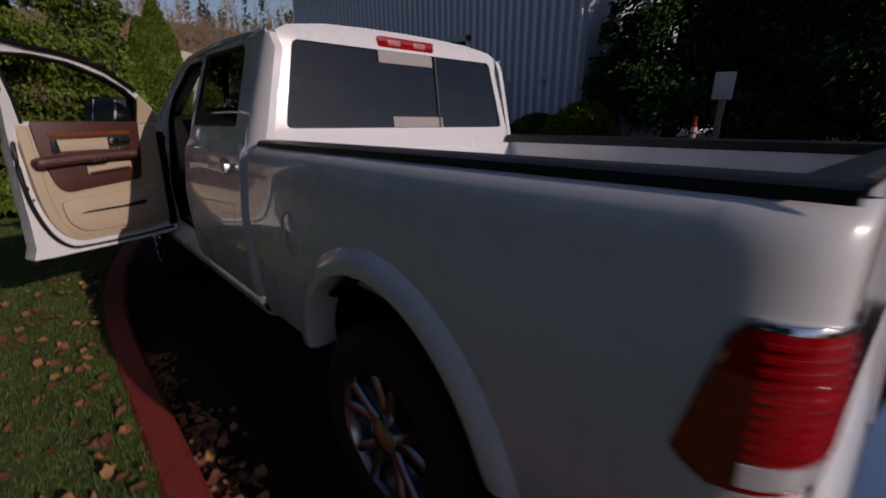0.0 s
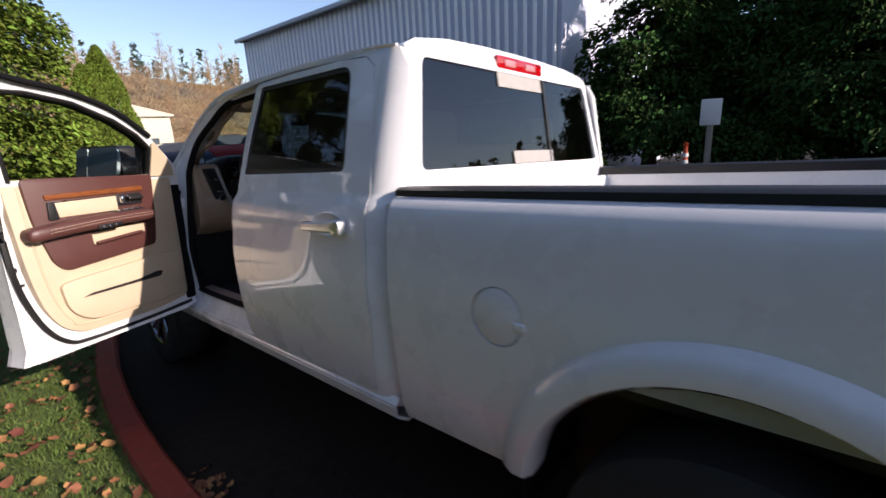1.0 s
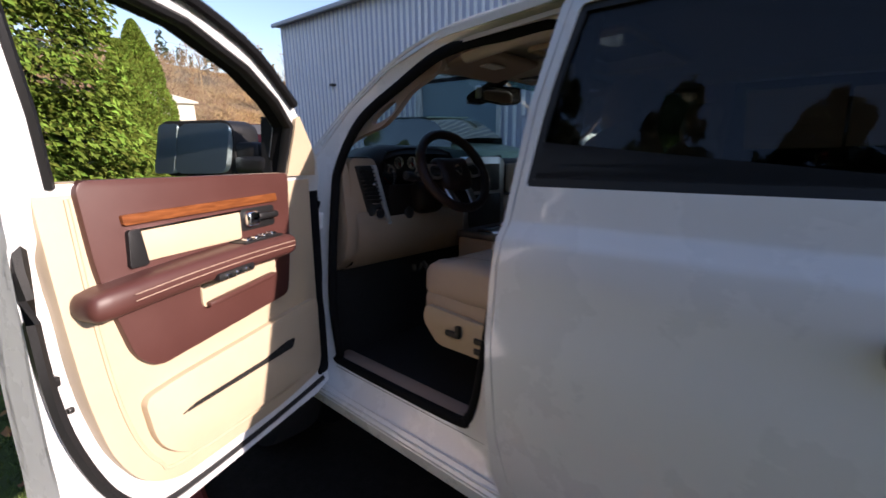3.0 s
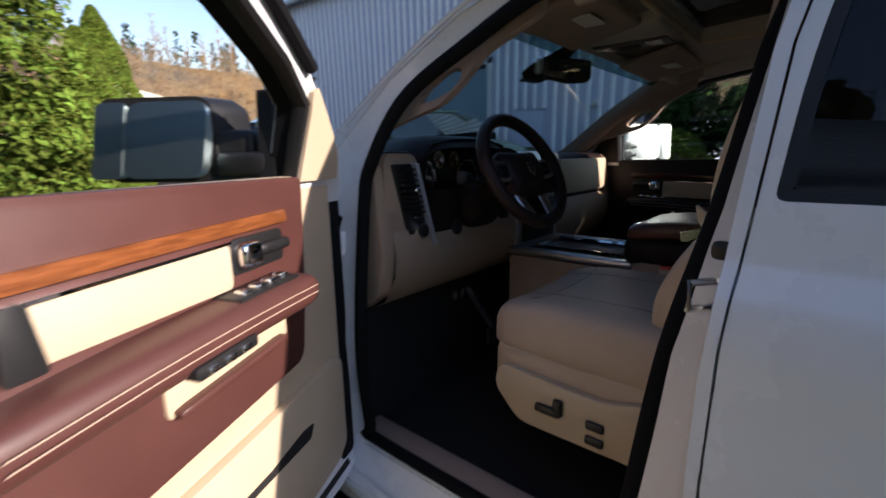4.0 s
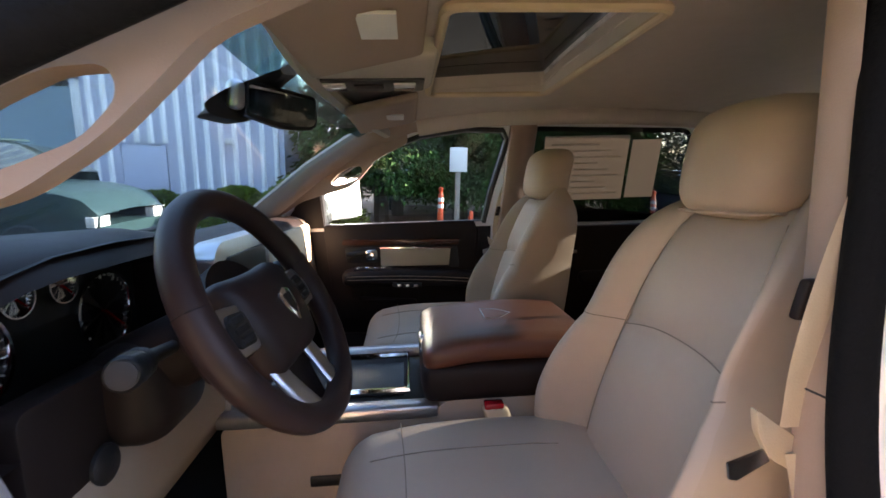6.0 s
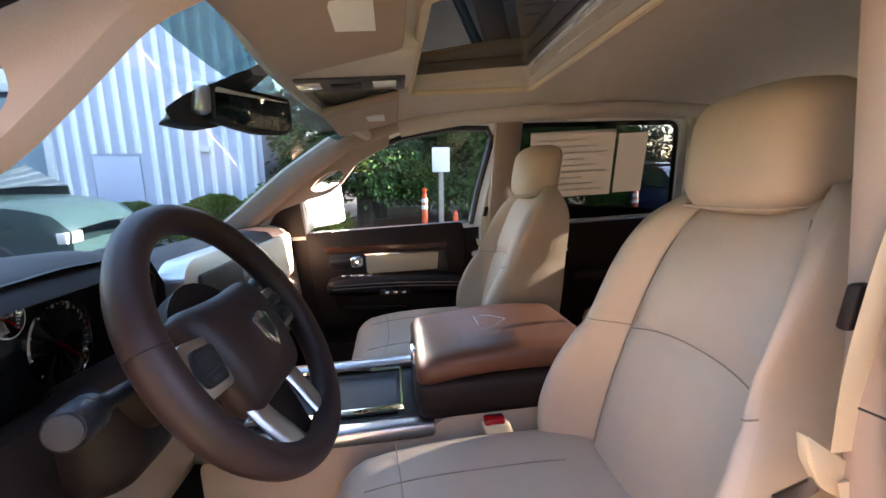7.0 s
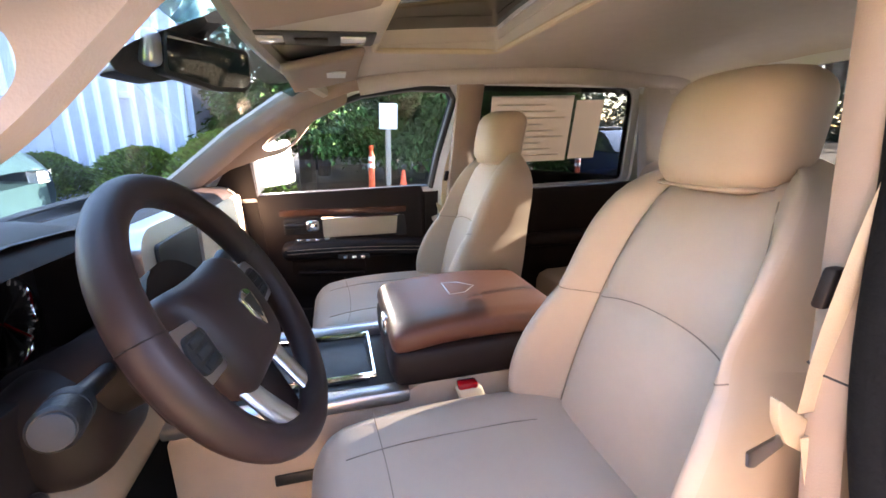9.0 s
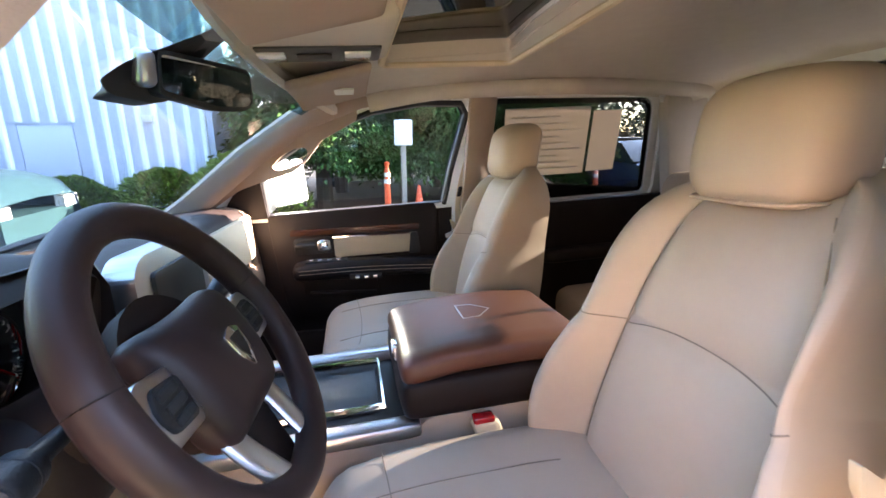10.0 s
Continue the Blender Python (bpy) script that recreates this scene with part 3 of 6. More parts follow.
def cab():
    outline = [(CAB_BACK + 0.01, 0.56), (4.31, 0.56), *APILLAR, *ROOFLINE, (2.095, 1.80), (CAB_BACK, 1.43)]
    for side in (-1, 1):
        holes = [grow(RDOOR, 0.004)]
        holes.append(grow(FDOOR, 0.004))
        bm = skin(outline, holes, cab_x, 0.035, zs=ZS, ys=[2.085, 2.10, 2.115, 2.13, 2.145, 2.16, 2.175, 3.9, 4.1], side=side)
        # round the rear corner
        for v in bm.verts:
            d = max(0.0, 2.185 - v.co.y)
            v.co.x -= side * (d ** 2) * 4.5
        part("cab_side", bm, PAINT, truck, "white cab side with its door opening")
        # painted jamb running in from the skin to the rubber seal
        outer_ = grow(FDOOR, 0.004)
        rings = []
        for f_, depth in ((0.0, 0.030), (0.12, 0.036), (0.30, 0.062), (0.85, 0.072), (1.0, 0.080)):
            ring = []
            for (ya, za), (yb_, zb_), deep in zip(outer_, FOPEN, FDEEP):
                y_, z_ = ya + (yb_ - ya) * f_, za + (zb_ - za) * f_
                ring.append((side * (cab_x(ya, za) - depth * deep / 0.08), y_, z_))
            rings.append(ring + ring[:1])
        part("door_jamb_panel", sheet(rings), PAINT, truck, "white painted door jamb", 50)
        # added black strip: the hinge gap's rubber and shade put into one colour
        lining = []
        for f_, lift in ((0.02, 0.010), (0.12, 0.014), (0.30, 0.016), (0.62, 0.012)):
            row = []
            for k_ in range(9):
                q = 0.10 + 1.78 * k_ / 8
                i_, h_ = min(int(q), 1), q - min(int(q), 1)
                (ya, za), (yc_, zc_) = [tuple(a + (b - a) * h_ for a, b in zip(c[i_], c[i_ + 1])) for c in (outer_, FOPEN)]
                deep = FDEEP[i_] + (FDEEP[i_ + 1] - FDEEP[i_]) * h_
                depth = 0.030 + (0.05 * f_ if f_ < 0.12 else 0.006 + 0.144 * (f_ - 0.12) if f_ < 0.30 else 0.032 + 0.018 * (f_ - 0.30))
                row.append((side * (cab_x(ya, za) - depth * deep / 0.08 + lift), ya + (yc_ - ya) * f_, za + (zc_ - za) * f_))
            lining.append(row)
        part("hinge_shade_strip", sheet(lining), SEAL, truck, "black strip for rubber and shade before the hinges", 50)
        for zh in (0.92, 1.28):
            hg = part("door_hinge", rbox((side * 0.905, 4.150, zh), (0.020, 0.030, 0.034), 0.008, 5), PAINT, truck, "white painted door hinge")
            part("hinge_pin", tube([(side * 0.926, 4.172, zh - 0.045), (side * 0.926, 4.172, zh + 0.045)], 0.008, 8), SATIN, hg)
        part("inner_flange", sheet([[(side * (cab_x(ya, za) - deep - dd), yb_, zb_) for (ya, za), (yb_, zb_), deep in zip(FDOOR + FDOOR[:1], FOPEN + FOPEN[:1], FDEEP + FDEEP[:1])] for dd in (0.0, 0.014)]), SEAL, truck, "", 50)
        # rear door
        d = part("rear_door", skin(RDOOR, [RGLASS, [(2.402 + 0.098 * math.cos(2 * math.pi * k / 28), 1.250 + 0.044 * math.sin(2 * math.pi * k / 28)) for k in range(28)]], lambda y, z: cab_x(y, z) + 0.001, 0.03, zs=ZS, side=side), PAINT, truck, "closed white rear door with tinted window")
        part("rear_door_glass", sheet([[(side * (cab_x(2.7, z) - 0.014), 2.33 + (0.86 - 0.07 * max(0.0, (z - 1.44) / 0.43)) * k / 8, z) for k in range(9)] for z in [1.43 + 0.445 * q / 8 for q in range(9)]], (-side * 0.004, 0, 0)), SIDETINT, d, "dark tinted glass").visible_shadow = True
        part("window_seal", skin(grow(RGLASS, 0.004), [grow(RGLASS, -0.018)], lambda y, z: cab_x(y, z) - 0.006, 0.006, zs=ZS[-10:], side=side), BLACK, d)
        rings = []
        for f_, deep in ((1.0, 0.0), (0.93, 0.006), (0.75, 0.016), (0.45, 0.022), (0.02, 0.024)):
            rings.append([(side * (cab_x(2.4, zc_) + 0.001 - deep), yc_, zc_) for yc_, zc_ in ((2.402 + 0.098 * f_ * math.cos(2 * math.pi * k / 28), 1.250 + 0.044 * f_ * math.sin(2 * math.pi * k / 28)) for k in range(29))])
        part("handle_hollow", sheet(rings), PAINT, d, "", 60)
        h = part("door_handle", rbox((side * 1.024, 2.400, 1.245), (0.012, 0.118, 0.020), 0.011, 7, lambda p: (p.x - side * 0.12 * abs(p.y - 2.40) ** 2, p.y, 1.245 + (p.z - 1.245) * (1.0 - 1.2 * (p.y - 2.40)) - 0.03 * (p.y - 2.40))), HANDLECHROME, d, "chrome pull handle")
        part("handle_mount", rbox((side * 1.012, 2.292, 1.247), (0.022, 0.025, 0.028), 0.011, 5), HANDLECHROME, h)
        part("handle_mount", rbox((side * 1.006, 2.512, 1.240), (0.018, 0.018, 0.019), 0.009, 4), BLACK, h)
        # dark inner frame behind the shut lines
        part("door_jamb", skin(grow(RDOOR, 0.010), [grow(RGLASS, 0.03)], lambda y, z: cab_x(y, z) - 0.034, 0.02, zs=ZS, side=side), PAINT, truck)
        # painted strip closing the gap between cab and bed
        part("gap_panel", box(side * 0.80, side * 0.948, 2.048, 2.084, 0.60, 1.33, 0.004), PAINT, truck)
        # rocker panel and step edge
        prof = [(0.955, 0.60), (0.975, 0.575), (0.965, 0.53), (0.92, 0.50), (0.80, 0.50)]
        part("rocker_panel", sheet([[(side * a, y, b) for a, b in prof] for y in (2.09, 2.6, 3.2, 3.8, 4.30)], (0, 0, 0.012)), PAINT, truck)
        # drip moulding along the roof
        line = [(side * (cab_x(y, z) + 0.002), y, z + 0.004) for y, z in reversed(APILLAR)]
        line = [(side * (cab_x(y, z) + 0.002), y, z + 0.004) for y, z in reversed(ROOFLINE)] + line
        part("roof_moulding", tube(spline(line, 4), 0.006, 6), PAINT, truck)
    # roof
    def roof(dz, thick, x_in, ymin, ymax):
        xs = [-0.80, -0.76, -0.70, -0.6, -0.5, -0.34, -0.17, 0, 0.17, 0.34, 0.5, 0.6, 0.70, 0.76, 0.80]
        xs = [x * x_in for x in xs]
        yy = [ymin, ymin + 0.008, ymin + 0.022, ymin + 0.05, ymin + 0.085, 2.32, 2.5, 2.75, 2.95, 3.19, 3.54, 3.64, 3.73, ymax - 0.04, ymax]
        bm = bmesh.new()
        def fy(x, y):
            if y < 2.30:
                return y + 0.055 * max(0.0, (abs(x) - 0.60) / 0.20) ** 2 * (2.30 - y) / 0.14
            return y if y < 3.55 else 3.55 + (y - 3.55) * (1 - 0.45 * abs(x / 0.8) ** 2.5)
        lip = {0: -0.030, 1: -0.018, 2: -0.009, 3: -0.003}
        grid = [[bm.verts.new((x, fy(x, y), roof_z(x / x_in, fy(x, y)) + dz + lip.get(k_, 0.0))) for x in xs] for k_, y in enumerate(yy)]
        for i in range(len(yy) - 1):
            for j in range(len(xs) - 1):
                if 3.18 < yy[i] and yy[i + 1] < 3.55 and abs(xs[j] + xs[j + 1]) / 2 < 0.34 * x_in:
                    continue
                bm.faces.new((grid[i][j], grid[i][j + 1], grid[i + 1][j + 1], grid[i + 1][j]))
        if thick:
            ret = bmesh.ops.extrude_face_region(bm, geom=bm.faces[:])
            for g in ret["geom"]:
                if isinstance(g, bmesh.types.BMVert):
                    g.co.z -= thick
        return bm
    part("roof", roof(0.0, 0.02, 1.0, 2.152, 3.87), PAINT, truck, "white roof panel")
    part("headliner", roof(-0.035, 0.012, 0.98, 2.22, 3.86), HEADLINER, truck, "beige cloth headliner", 50)
    part("sunroof_glass", sheet([[(x, y, roof_z(x, y) - 0.004) for x in (-0.35, -0.17, 0, 0.17, 0.35)] for y in (3.17, 3.30, 3.43, 3.56)], (0, 0, -0.005)), SUNGLASS, truck, "dark glass sunroof")
    ring = sheet([[(*p, z) for p in (lambda q: q + q[:1])(rounded([(-0.337, 3.186), (0.337, 3.186), (0.337, 3.545), (-0.337, 3.545)], 0.03))] for z in (1.972, 1.935, 1.912, 1.906)])
    part("sunroof_surround", ring, HEADLINER, truck)
    rim = [(*p, 1.910) for p in rounded([(-0.345, 3.178), (0.345, 3.178), (0.345, 3.553), (-0.345, 3.553)], 0.035)]
    part("sunroof_rim", tube(rim, 0.010, 8, True), TAN, truck, "rounded tan rim of the sunroof")
    # back wall with the rear window
    hole = rounded([(-0.78, 1.437), (0.78, 1.437), (0.69, 1.85), (-0.69, 1.85)], 0.035)
    yb = lambda z: CAB_BACK + (0.0 if z < 1.43 else (z - 1.43) * 0.13) + max(0, z - 1.85) ** 2 * 3
    xb = lambda z: (side_low(min(z, 1.4)) if z < 1.4 else 0.935 - (z - 1.4) * 0.29) - 0.052
    outer = [(-xb(z), z) for z in (0.6, 0.9, 1.2, 1.36, 1.40, 1.6, 1.75, 1.84)] + [(-0.76, 1.885), (-0.70, 1.915), (-0.5, 1.945), (-0.25, 1.957), (0, 1.96), (0.25, 1.957), (0.5, 1.945), (0.70, 1.915), (0.76, 1.885)] + [(xb(z), z) for z in (1.84, 1.75, 1.6, 1.40, 1.36, 1.2, 0.9, 0.6)]
    bm = skin(outer, [hole], lambda y, z: 0, 0, zs=[1.36, 1.43, 1.5, 1.6, 1.7, 1.8, 1.87, 1.9, 1.93])
    for v in bm.verts:
        x, z = v.co.y, v.co.z
        v.co = Vector((x, yb(z) + 0.35 * max(0, abs(x) - (xb(min(z, 1.84)) - 0.09)) ** 1.5, z))
    ret = bmesh.ops.extrude_face_region(bm, geom=bm.faces[:])
    for g in ret["geom"]:
        if isinstance(g, bmesh.types.BMVert):
            g.co.y += 0.035
    part("cab_back", bm, PAINT, truck, "white rear wall of the cab")
    gl = sheet([[(x * (0.80 - (z - 1.42) * 0.22), yb(z) + 0.010, z) for x in (-1, -0.5, 0, 0.5, 1)] for z in (1.42, 1.6, 1.75, 1.865)], (0, 0.004, 0))
    w = part("rear_window", gl, TINT, truck, "tinted sliding rear window")
    part("window_divider", sheet([[(x, yb(z) + 0.003, z) for x in (0.204, 0.220)] for z in (1.44, 1.6, 1.75, 1.852)], (0, 0.004, 0)), BLACK, w)
    part("upper_film", sheet([[(x, yb(z) + 0.004, z) for x in (-0.20, 0.185)] for z in (1.785, 1.862)], (0, 0.002, 0)), GREYFILM, w, "grey frosted strip")
    part("lower_film", sheet([[(x, yb(z) + 0.004, z) for x in (-0.14, 0.235)] for z in (1.44, 1.498)], (0, 0.002, 0)), GREYFILM, w, "grey frosted strip")
    bl = part("high_brake_lamp", prism(rounded([(-0.20, 1.866), (0.20, 1.866), (0.198, 1.922), (-0.198, 1.922)], 0.012), "y", 2.132, 2.150, 0.003), REDLENS, truck, "red high brake lamp with clear cargo lenses")
    for x in (-0.09, 0.09):
        part("cargo_lens", box(x - 0.045, x + 0.045, 2.127, 2.145, 1.878, 1.910, 0.006), PINKLENS, bl)
    # windscreen and cowl
    rows = []
    for i in range(9):
        k = i / 8
        y0, z0 = 4.56 - 0.70 * k, 1.475 + 0.436 * k + 0.04 * k * (1 - k)
        rows.append([(x * (0.80 - 0.06 * k), y0 - (0.20 - 0.06 * k) * abs(x) ** 2.5, z0 - 0.065 * abs(x) ** 2.5 * k) for x in [j / 8 for j in range(-8, 9)]])
    part("windscreen", sheet(rows, (0, 0.004, 0.003)), WINDSCREEN, truck, "clear curved windscreen").visible_shadow = False
    rows = []
    for k in (0.90, 0.95, 1.0):
        y0, z0 = 4.56 - 0.70 * k, 1.475 + 0.436 * k + 0.04 * k * (1 - k)
        rows.append([(x * (0.80 - 0.06 * k), y0 - (0.20 - 0.06 * k) * abs(x) ** 2.5 - 0.006, z0 - 0.065 * abs(x) ** 2.5 * k - 0.005) for x in [j / 8 for j in range(-8, 9)]])
    part("windscreen_shade_band", sheet(rows), BANDGLASS, truck, "teal shade band along the windscreen top").visible_shadow = False
    # front wings, bonnet and nose
    for side in (-1, 1):
        arch = [p for p in arch_points(AXLE_F, 0.50)]
        out = [(4.33, 0.56), *[p for p in arch if p[1] > 0.56], (5.55, 0.60), (5.62, 1.0), (5.55, 1.24), (5.2, 1.30), (4.62, 1.345), (4.33, 1.40)]
        part("front_wing", skin(out, [], lambda y, z: side_low(min(z, 1.36)) - 0.10 * max(0, y - 5.0) ** 2, 0.03, zs=[0.56 + 0.05 * i for i in range(1, 17)], side=side), PAINT, truck)
    rows = [[(x, y, 1.37 - 0.05 * (y - 4.6) ** 2 + 0.045 * (1 - (abs(x) / 0.94) ** 2.5)) for x in [-0.94 + 0.188 * j for j in range(11)]] for y in (4.50, 4.6, 4.8, 5.1, 5.4, 5.6)]
    part("bonnet", sheet(rows, (0, 0, -0.02)), PAINT, truck, "white bonnet")
    part("cowl", sheet([[(x, y, z) for x in (-0.80, -0.4, 0, 0.4, 0.80)] for y, z in ((4.35, 1.46), (4.55, 1.455), (4.62, 1.40))]), BLACK, truck)
    for x0 in (-0.55, 0.1):
        part("wiper", tube([(x0, 4.57, 1.468), (x0 + 0.3, 4.50, 1.505), (x0 + 0.58, 4.40, 1.535)], 0.009, 6), BLACK, truck)
    part("nose", join(box(-0.9, 0.9, 5.50, 5.66, 0.75, 1.27, 0.06), box(-0.97, 0.97, 5.55, 5.80, 0.5, 0.78, 0.05)), CHROME, truck, "chromed grille and bumper")
    # floor and firewall
    part("cab_floor", join(box(-0.90, 0.90, 2.12, 4.15, 0.655, 0.675), box(-0.88, 0.88, 4.15, 4.2, 0.66, 1.45), box(-0.86, 0.86, 2.12, 2.60, 0.675, 0.86, 0.02)), CARPET, truck, "black carpeted floor")
    part("door_sill_trim", box(-0.895, -0.80, 3.34, 4.13, 0.680, 0.706, 0.010), PILLARTAN, truck, "tan sill plate")
    part("cab_inner_back", box(-0.85, 0.85, 2.115, 2.14, 0.67, 1.43, 0.01), HEADLINER, truck)


cab()


# ---------------------------------------------------------------- doors


def front_door(side, turn, open_panel):
    """Front door in its own frame: x inwards for the driver's side (mirrored for the other), y back along the door."""
    def put(bm):
        if side > 0:
            bmesh.ops.scale(bm, vec=(-1, 1, 1), verts=bm.verts[:])
        return bm

    def P(u, w, z):
        return (w, -u, z)

    def plate(outline, w0, w1, bevel=0.0):
        """Outline in (u, z) between two depths."""
        bm = prism([(-u, z) for u, z in outline], "x", w0, w1, bevel)
        return put(bm)

    def shifted(bm):
        bmesh.ops.translate(bm, vec=(0.95, -4.20, 0), verts=bm.verts[:])
        return put(bm)

    door = part("front_door", shifted(skin(FDOOR, [FWIN], cab_x, 0.025, zs=ZS, side=-1)), PAINT, truck,
                "open white driver's door with tan and brown trim" if side < 0 else "closed white passenger door with trim darkened for shade")
    door.matrix_parent_inverse = Matrix.Identity(4)
    door.matrix_basis = Matrix.Translation((side * 0.95, 4.20, 0)) @ Matrix.Rotation(radians(turn), 4, "Z")
    # passenger trim takes darker colours that hold the cabin's shade
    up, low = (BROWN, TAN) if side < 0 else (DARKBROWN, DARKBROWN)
    inner_x = lambda y, z: cab_x(y, z) - 0.115 - 0.02 * max(0.0, min(1.0, (1.3 - z) / 0.5))
    part("inner_shell", shifted(skin(FDOOR, [grow(FWIN, 0.0)], lambda y, z: inner_x(y, z) + 0.025 + 0.026 * min(1.0, max(0.0, (z - 1.22) / 0.2)), 0.012, zs=ZS, side=-1)), PAINT, door, "white painted inner shell")
    ring_ = FDOOR + FDOOR[:1]
    off_ = lambda z: 0.025 + 0.026 * min(1.0, max(0.0, (z - 1.22) / 0.2))
    part("door_edge", shifted(sheet([[(-(cab_x(y, z) - 0.002), y, z) for y, z in ring_], [(-(inner_x(y, z) + off_(z) - 0.006), y, z) for y, z in ring_]])), PAINT, door)
    part("window_channel", put(tube([(0.95 - cab_x(y, z) + 0.062, y - 4.20, z) for y, z in (lambda g_: g_[1:] + g_[:1])(grow(FWIN, 0.004))], 0.013, 8, False, flat=1.7, up=(1, 0, 0))), BLACK, door)
    win_ = grow(FWIN, -0.003)
    part("window_run", shifted(sheet([[(-(cab_x(y, z) - 0.004), y, z) for y, z in win_ + win_[:1]], [(-(inner_x(y, z) + off_(z) - 0.010), y, z) for y, z in win_ + win_[:1]]])), SEAL, door, "black window run channel")
    w = 0.105
    tanpan = rounded([(0.075, 0.695), (0.30, 0.668), (0.72, 0.680), (0.81, 0.735), (0.868, 0.84), (0.900, 1.0), (0.918, 1.2), (0.935, 1.474), (0.075, 1.474)], [0.05, 0.1, 0.06, 0.05, 0.1, 0.1, 0.1, 0.02, 0.02])
    part("door_panel", plate(tanpan, 0.06, w, 0.006), TAN if side < 0 else DARKBROWN, door, "tan moulded door panel" if side < 0 else "door panel, dark brown for shade")
    # black strip covering the white shell along the hinge edge
    part("edge_strip", plate(rounded([(0.008, 0.66), (0.078, 0.66), (0.078, 1.45), (0.008, 1.45)], 0.02), 0.070, 0.094, 0.006), SEAL, door, "black strip along the hinge edge")
    part("panel_groove", put(tube(spline([P(u, w + 0.001, z) for u, z in ((0.875, 1.44), (0.862, 1.2), (0.842, 1.0), (0.812, 0.86), (0.765, 0.765), (0.70, 0.725), (0.30, 0.712), (0.10, 0.73))], 4), 0.0055, 6)), low, door)
    part("panel_seal", put(tube(spline([P(u, 0.074 + 0.014 * min(1.0, max(0.0, (1.05 - z) / 0.3)), z) for u, z in ((0.952, 1.46), (0.954, 1.2), (0.945, 1.03), (0.920, 0.88), (0.868, 0.74), (0.79, 0.655), (0.69, 0.632), (0.35, 0.630), (0.05, 0.642))], 5), 0.014, 6)), BLACK, door, "black rubber seal")
    part("frame_seal", put(tube(spline([(0.95 - cab_x(y, z) + 0.085, y - 4.20, z - 0.004) for y, z in FDOOR[4:10]], 4), 0.014, 8)), SEAL, door, "black rubber frame seal")
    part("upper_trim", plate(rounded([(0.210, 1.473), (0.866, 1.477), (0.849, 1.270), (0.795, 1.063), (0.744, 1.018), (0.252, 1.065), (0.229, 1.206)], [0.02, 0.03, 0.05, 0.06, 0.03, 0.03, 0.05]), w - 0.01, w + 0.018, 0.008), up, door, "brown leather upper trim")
    part("wood_strip", plate(rounded([(0.285, 1.387), (0.785, 1.374), (0.788, 1.398), (0.290, 1.412)], 0.006), w, w + 0.028, 0.004), WOOD if side < 0 else SHADEDWOOD, door, "glossy wood strip")
    part("trim_insert", plate(rounded([(0.446, 1.289), (0.747, 1.285), (0.754, 1.357), (0.446, 1.369)], 0.012), w, w + 0.026, 0.005), TAN, door, "cream insert")
    part("insert_frame", plate(rounded([(0.739, 1.277), (0.785, 1.276), (0.780, 1.362), (0.751, 1.364)], 0.008), w, w + 0.030, 0.004), BLACK, door)
    part("insert_frame", plate(rounded([(0.444, 1.368), (0.770, 1.358), (0.770, 1.363), (0.444, 1.373)], 0.001), w, w + 0.029), CHROME, door)
    part("handle_cup", plate(rounded([(0.296, 1.311), (0.442, 1.307), (0.441, 1.374), (0.296, 1.376)], 0.015), w, w + 0.021, 0.004), BLACK, door)
    part("inner_handle", put(rbox(P(0.408, w + 0.032, 1.344), (0.016, 0.026, 0.024), 0.014, 6)), CHROME, door, "chrome inner handle")
    part("handle_lever", put(rbox(P(0.345, w + 0.034, 1.348), (0.012, 0.045, 0.011), 0.009, 5)), BLACK, door)
    # armrest falls towards the rear of the door
    def arm(p):
        u = -p.y
        k = min(1.0, max(0.0, (u - 0.29) / 0.61))
        wide = 1.0 - 0.25 * k ** 3
        return (w + (p.x - w) * wide, p.y, p.z - 0.036 * k + 0.010 * math.sin(k * math.pi))
    part("armrest", put(rbox((w + 0.045, -0.595, 1.252), (0.06, 0.31, 0.034), 0.031, 10, arm)), up, door, "brown leather armrest")
    part("armrest_stitching", put(join(*[tube([P(u, w + 0.1055 - 0.014 * min(1, ((u - 0.29) / 0.61)) ** 3, 1.264 + dz - 0.036 * (u - 0.29) / 0.61 + 0.010 * math.sin((u - 0.29) / 0.61 * math.pi)) for u in [0.31 + 0.052 * i for i in range(11)]], 0.0010, 5) for dz in (0.0, -0.014)])), STITCH, door)
    part("switch_plate", plate(rounded([(0.335, 1.282), (0.492, 1.277), (0.492, 1.286), (0.335, 1.291)], 0.003), w + 0.02, w + 0.080, 0.003), BLACK, door)
    for i in range(4):
        u = 0.357 + 0.034 * i
        part("window_switch", put(rbox(P(u, w + 0.055, 1.293 - 0.002 * i), (0.012, 0.011, 0.006), 0.004, 3)), CHROME, door)
    part("switch_plate", plate(rounded([(0.495, 1.214), (0.619, 1.208), (0.619, 1.228), (0.495, 1.235)], 0.006), w + 0.04, w + 0.1075, 0.004), BLACK, door)
    for i in range(3):
        part("seat_memory_button", put(rbox(P(0.524 + 0.034 * i, w + 0.107, 1.222 - 0.002 * i), (0.006, 0.009, 0.006), 0.003, 3)), CHROME, door)
    part("pull_pocket", plate(rounded([(0.312, 1.148), (0.604, 1.123), (0.604, 1.188), (0.313, 1.205)], 0.015), w, w + 0.024, 0.005), TAN if side < 0 else DARKBROWN, door, "cream pull pocket" if side < 0 else "pull pocket darkened for shade")
    part("pull_lip", put(rbox(P(0.465, w + 0.03, 1.143), (0.012, 0.13, 0.008), 0.006, 4, lambda p: (p.x, p.y, p.z + 0.09 * (p.y + 0.465)))), up, door)
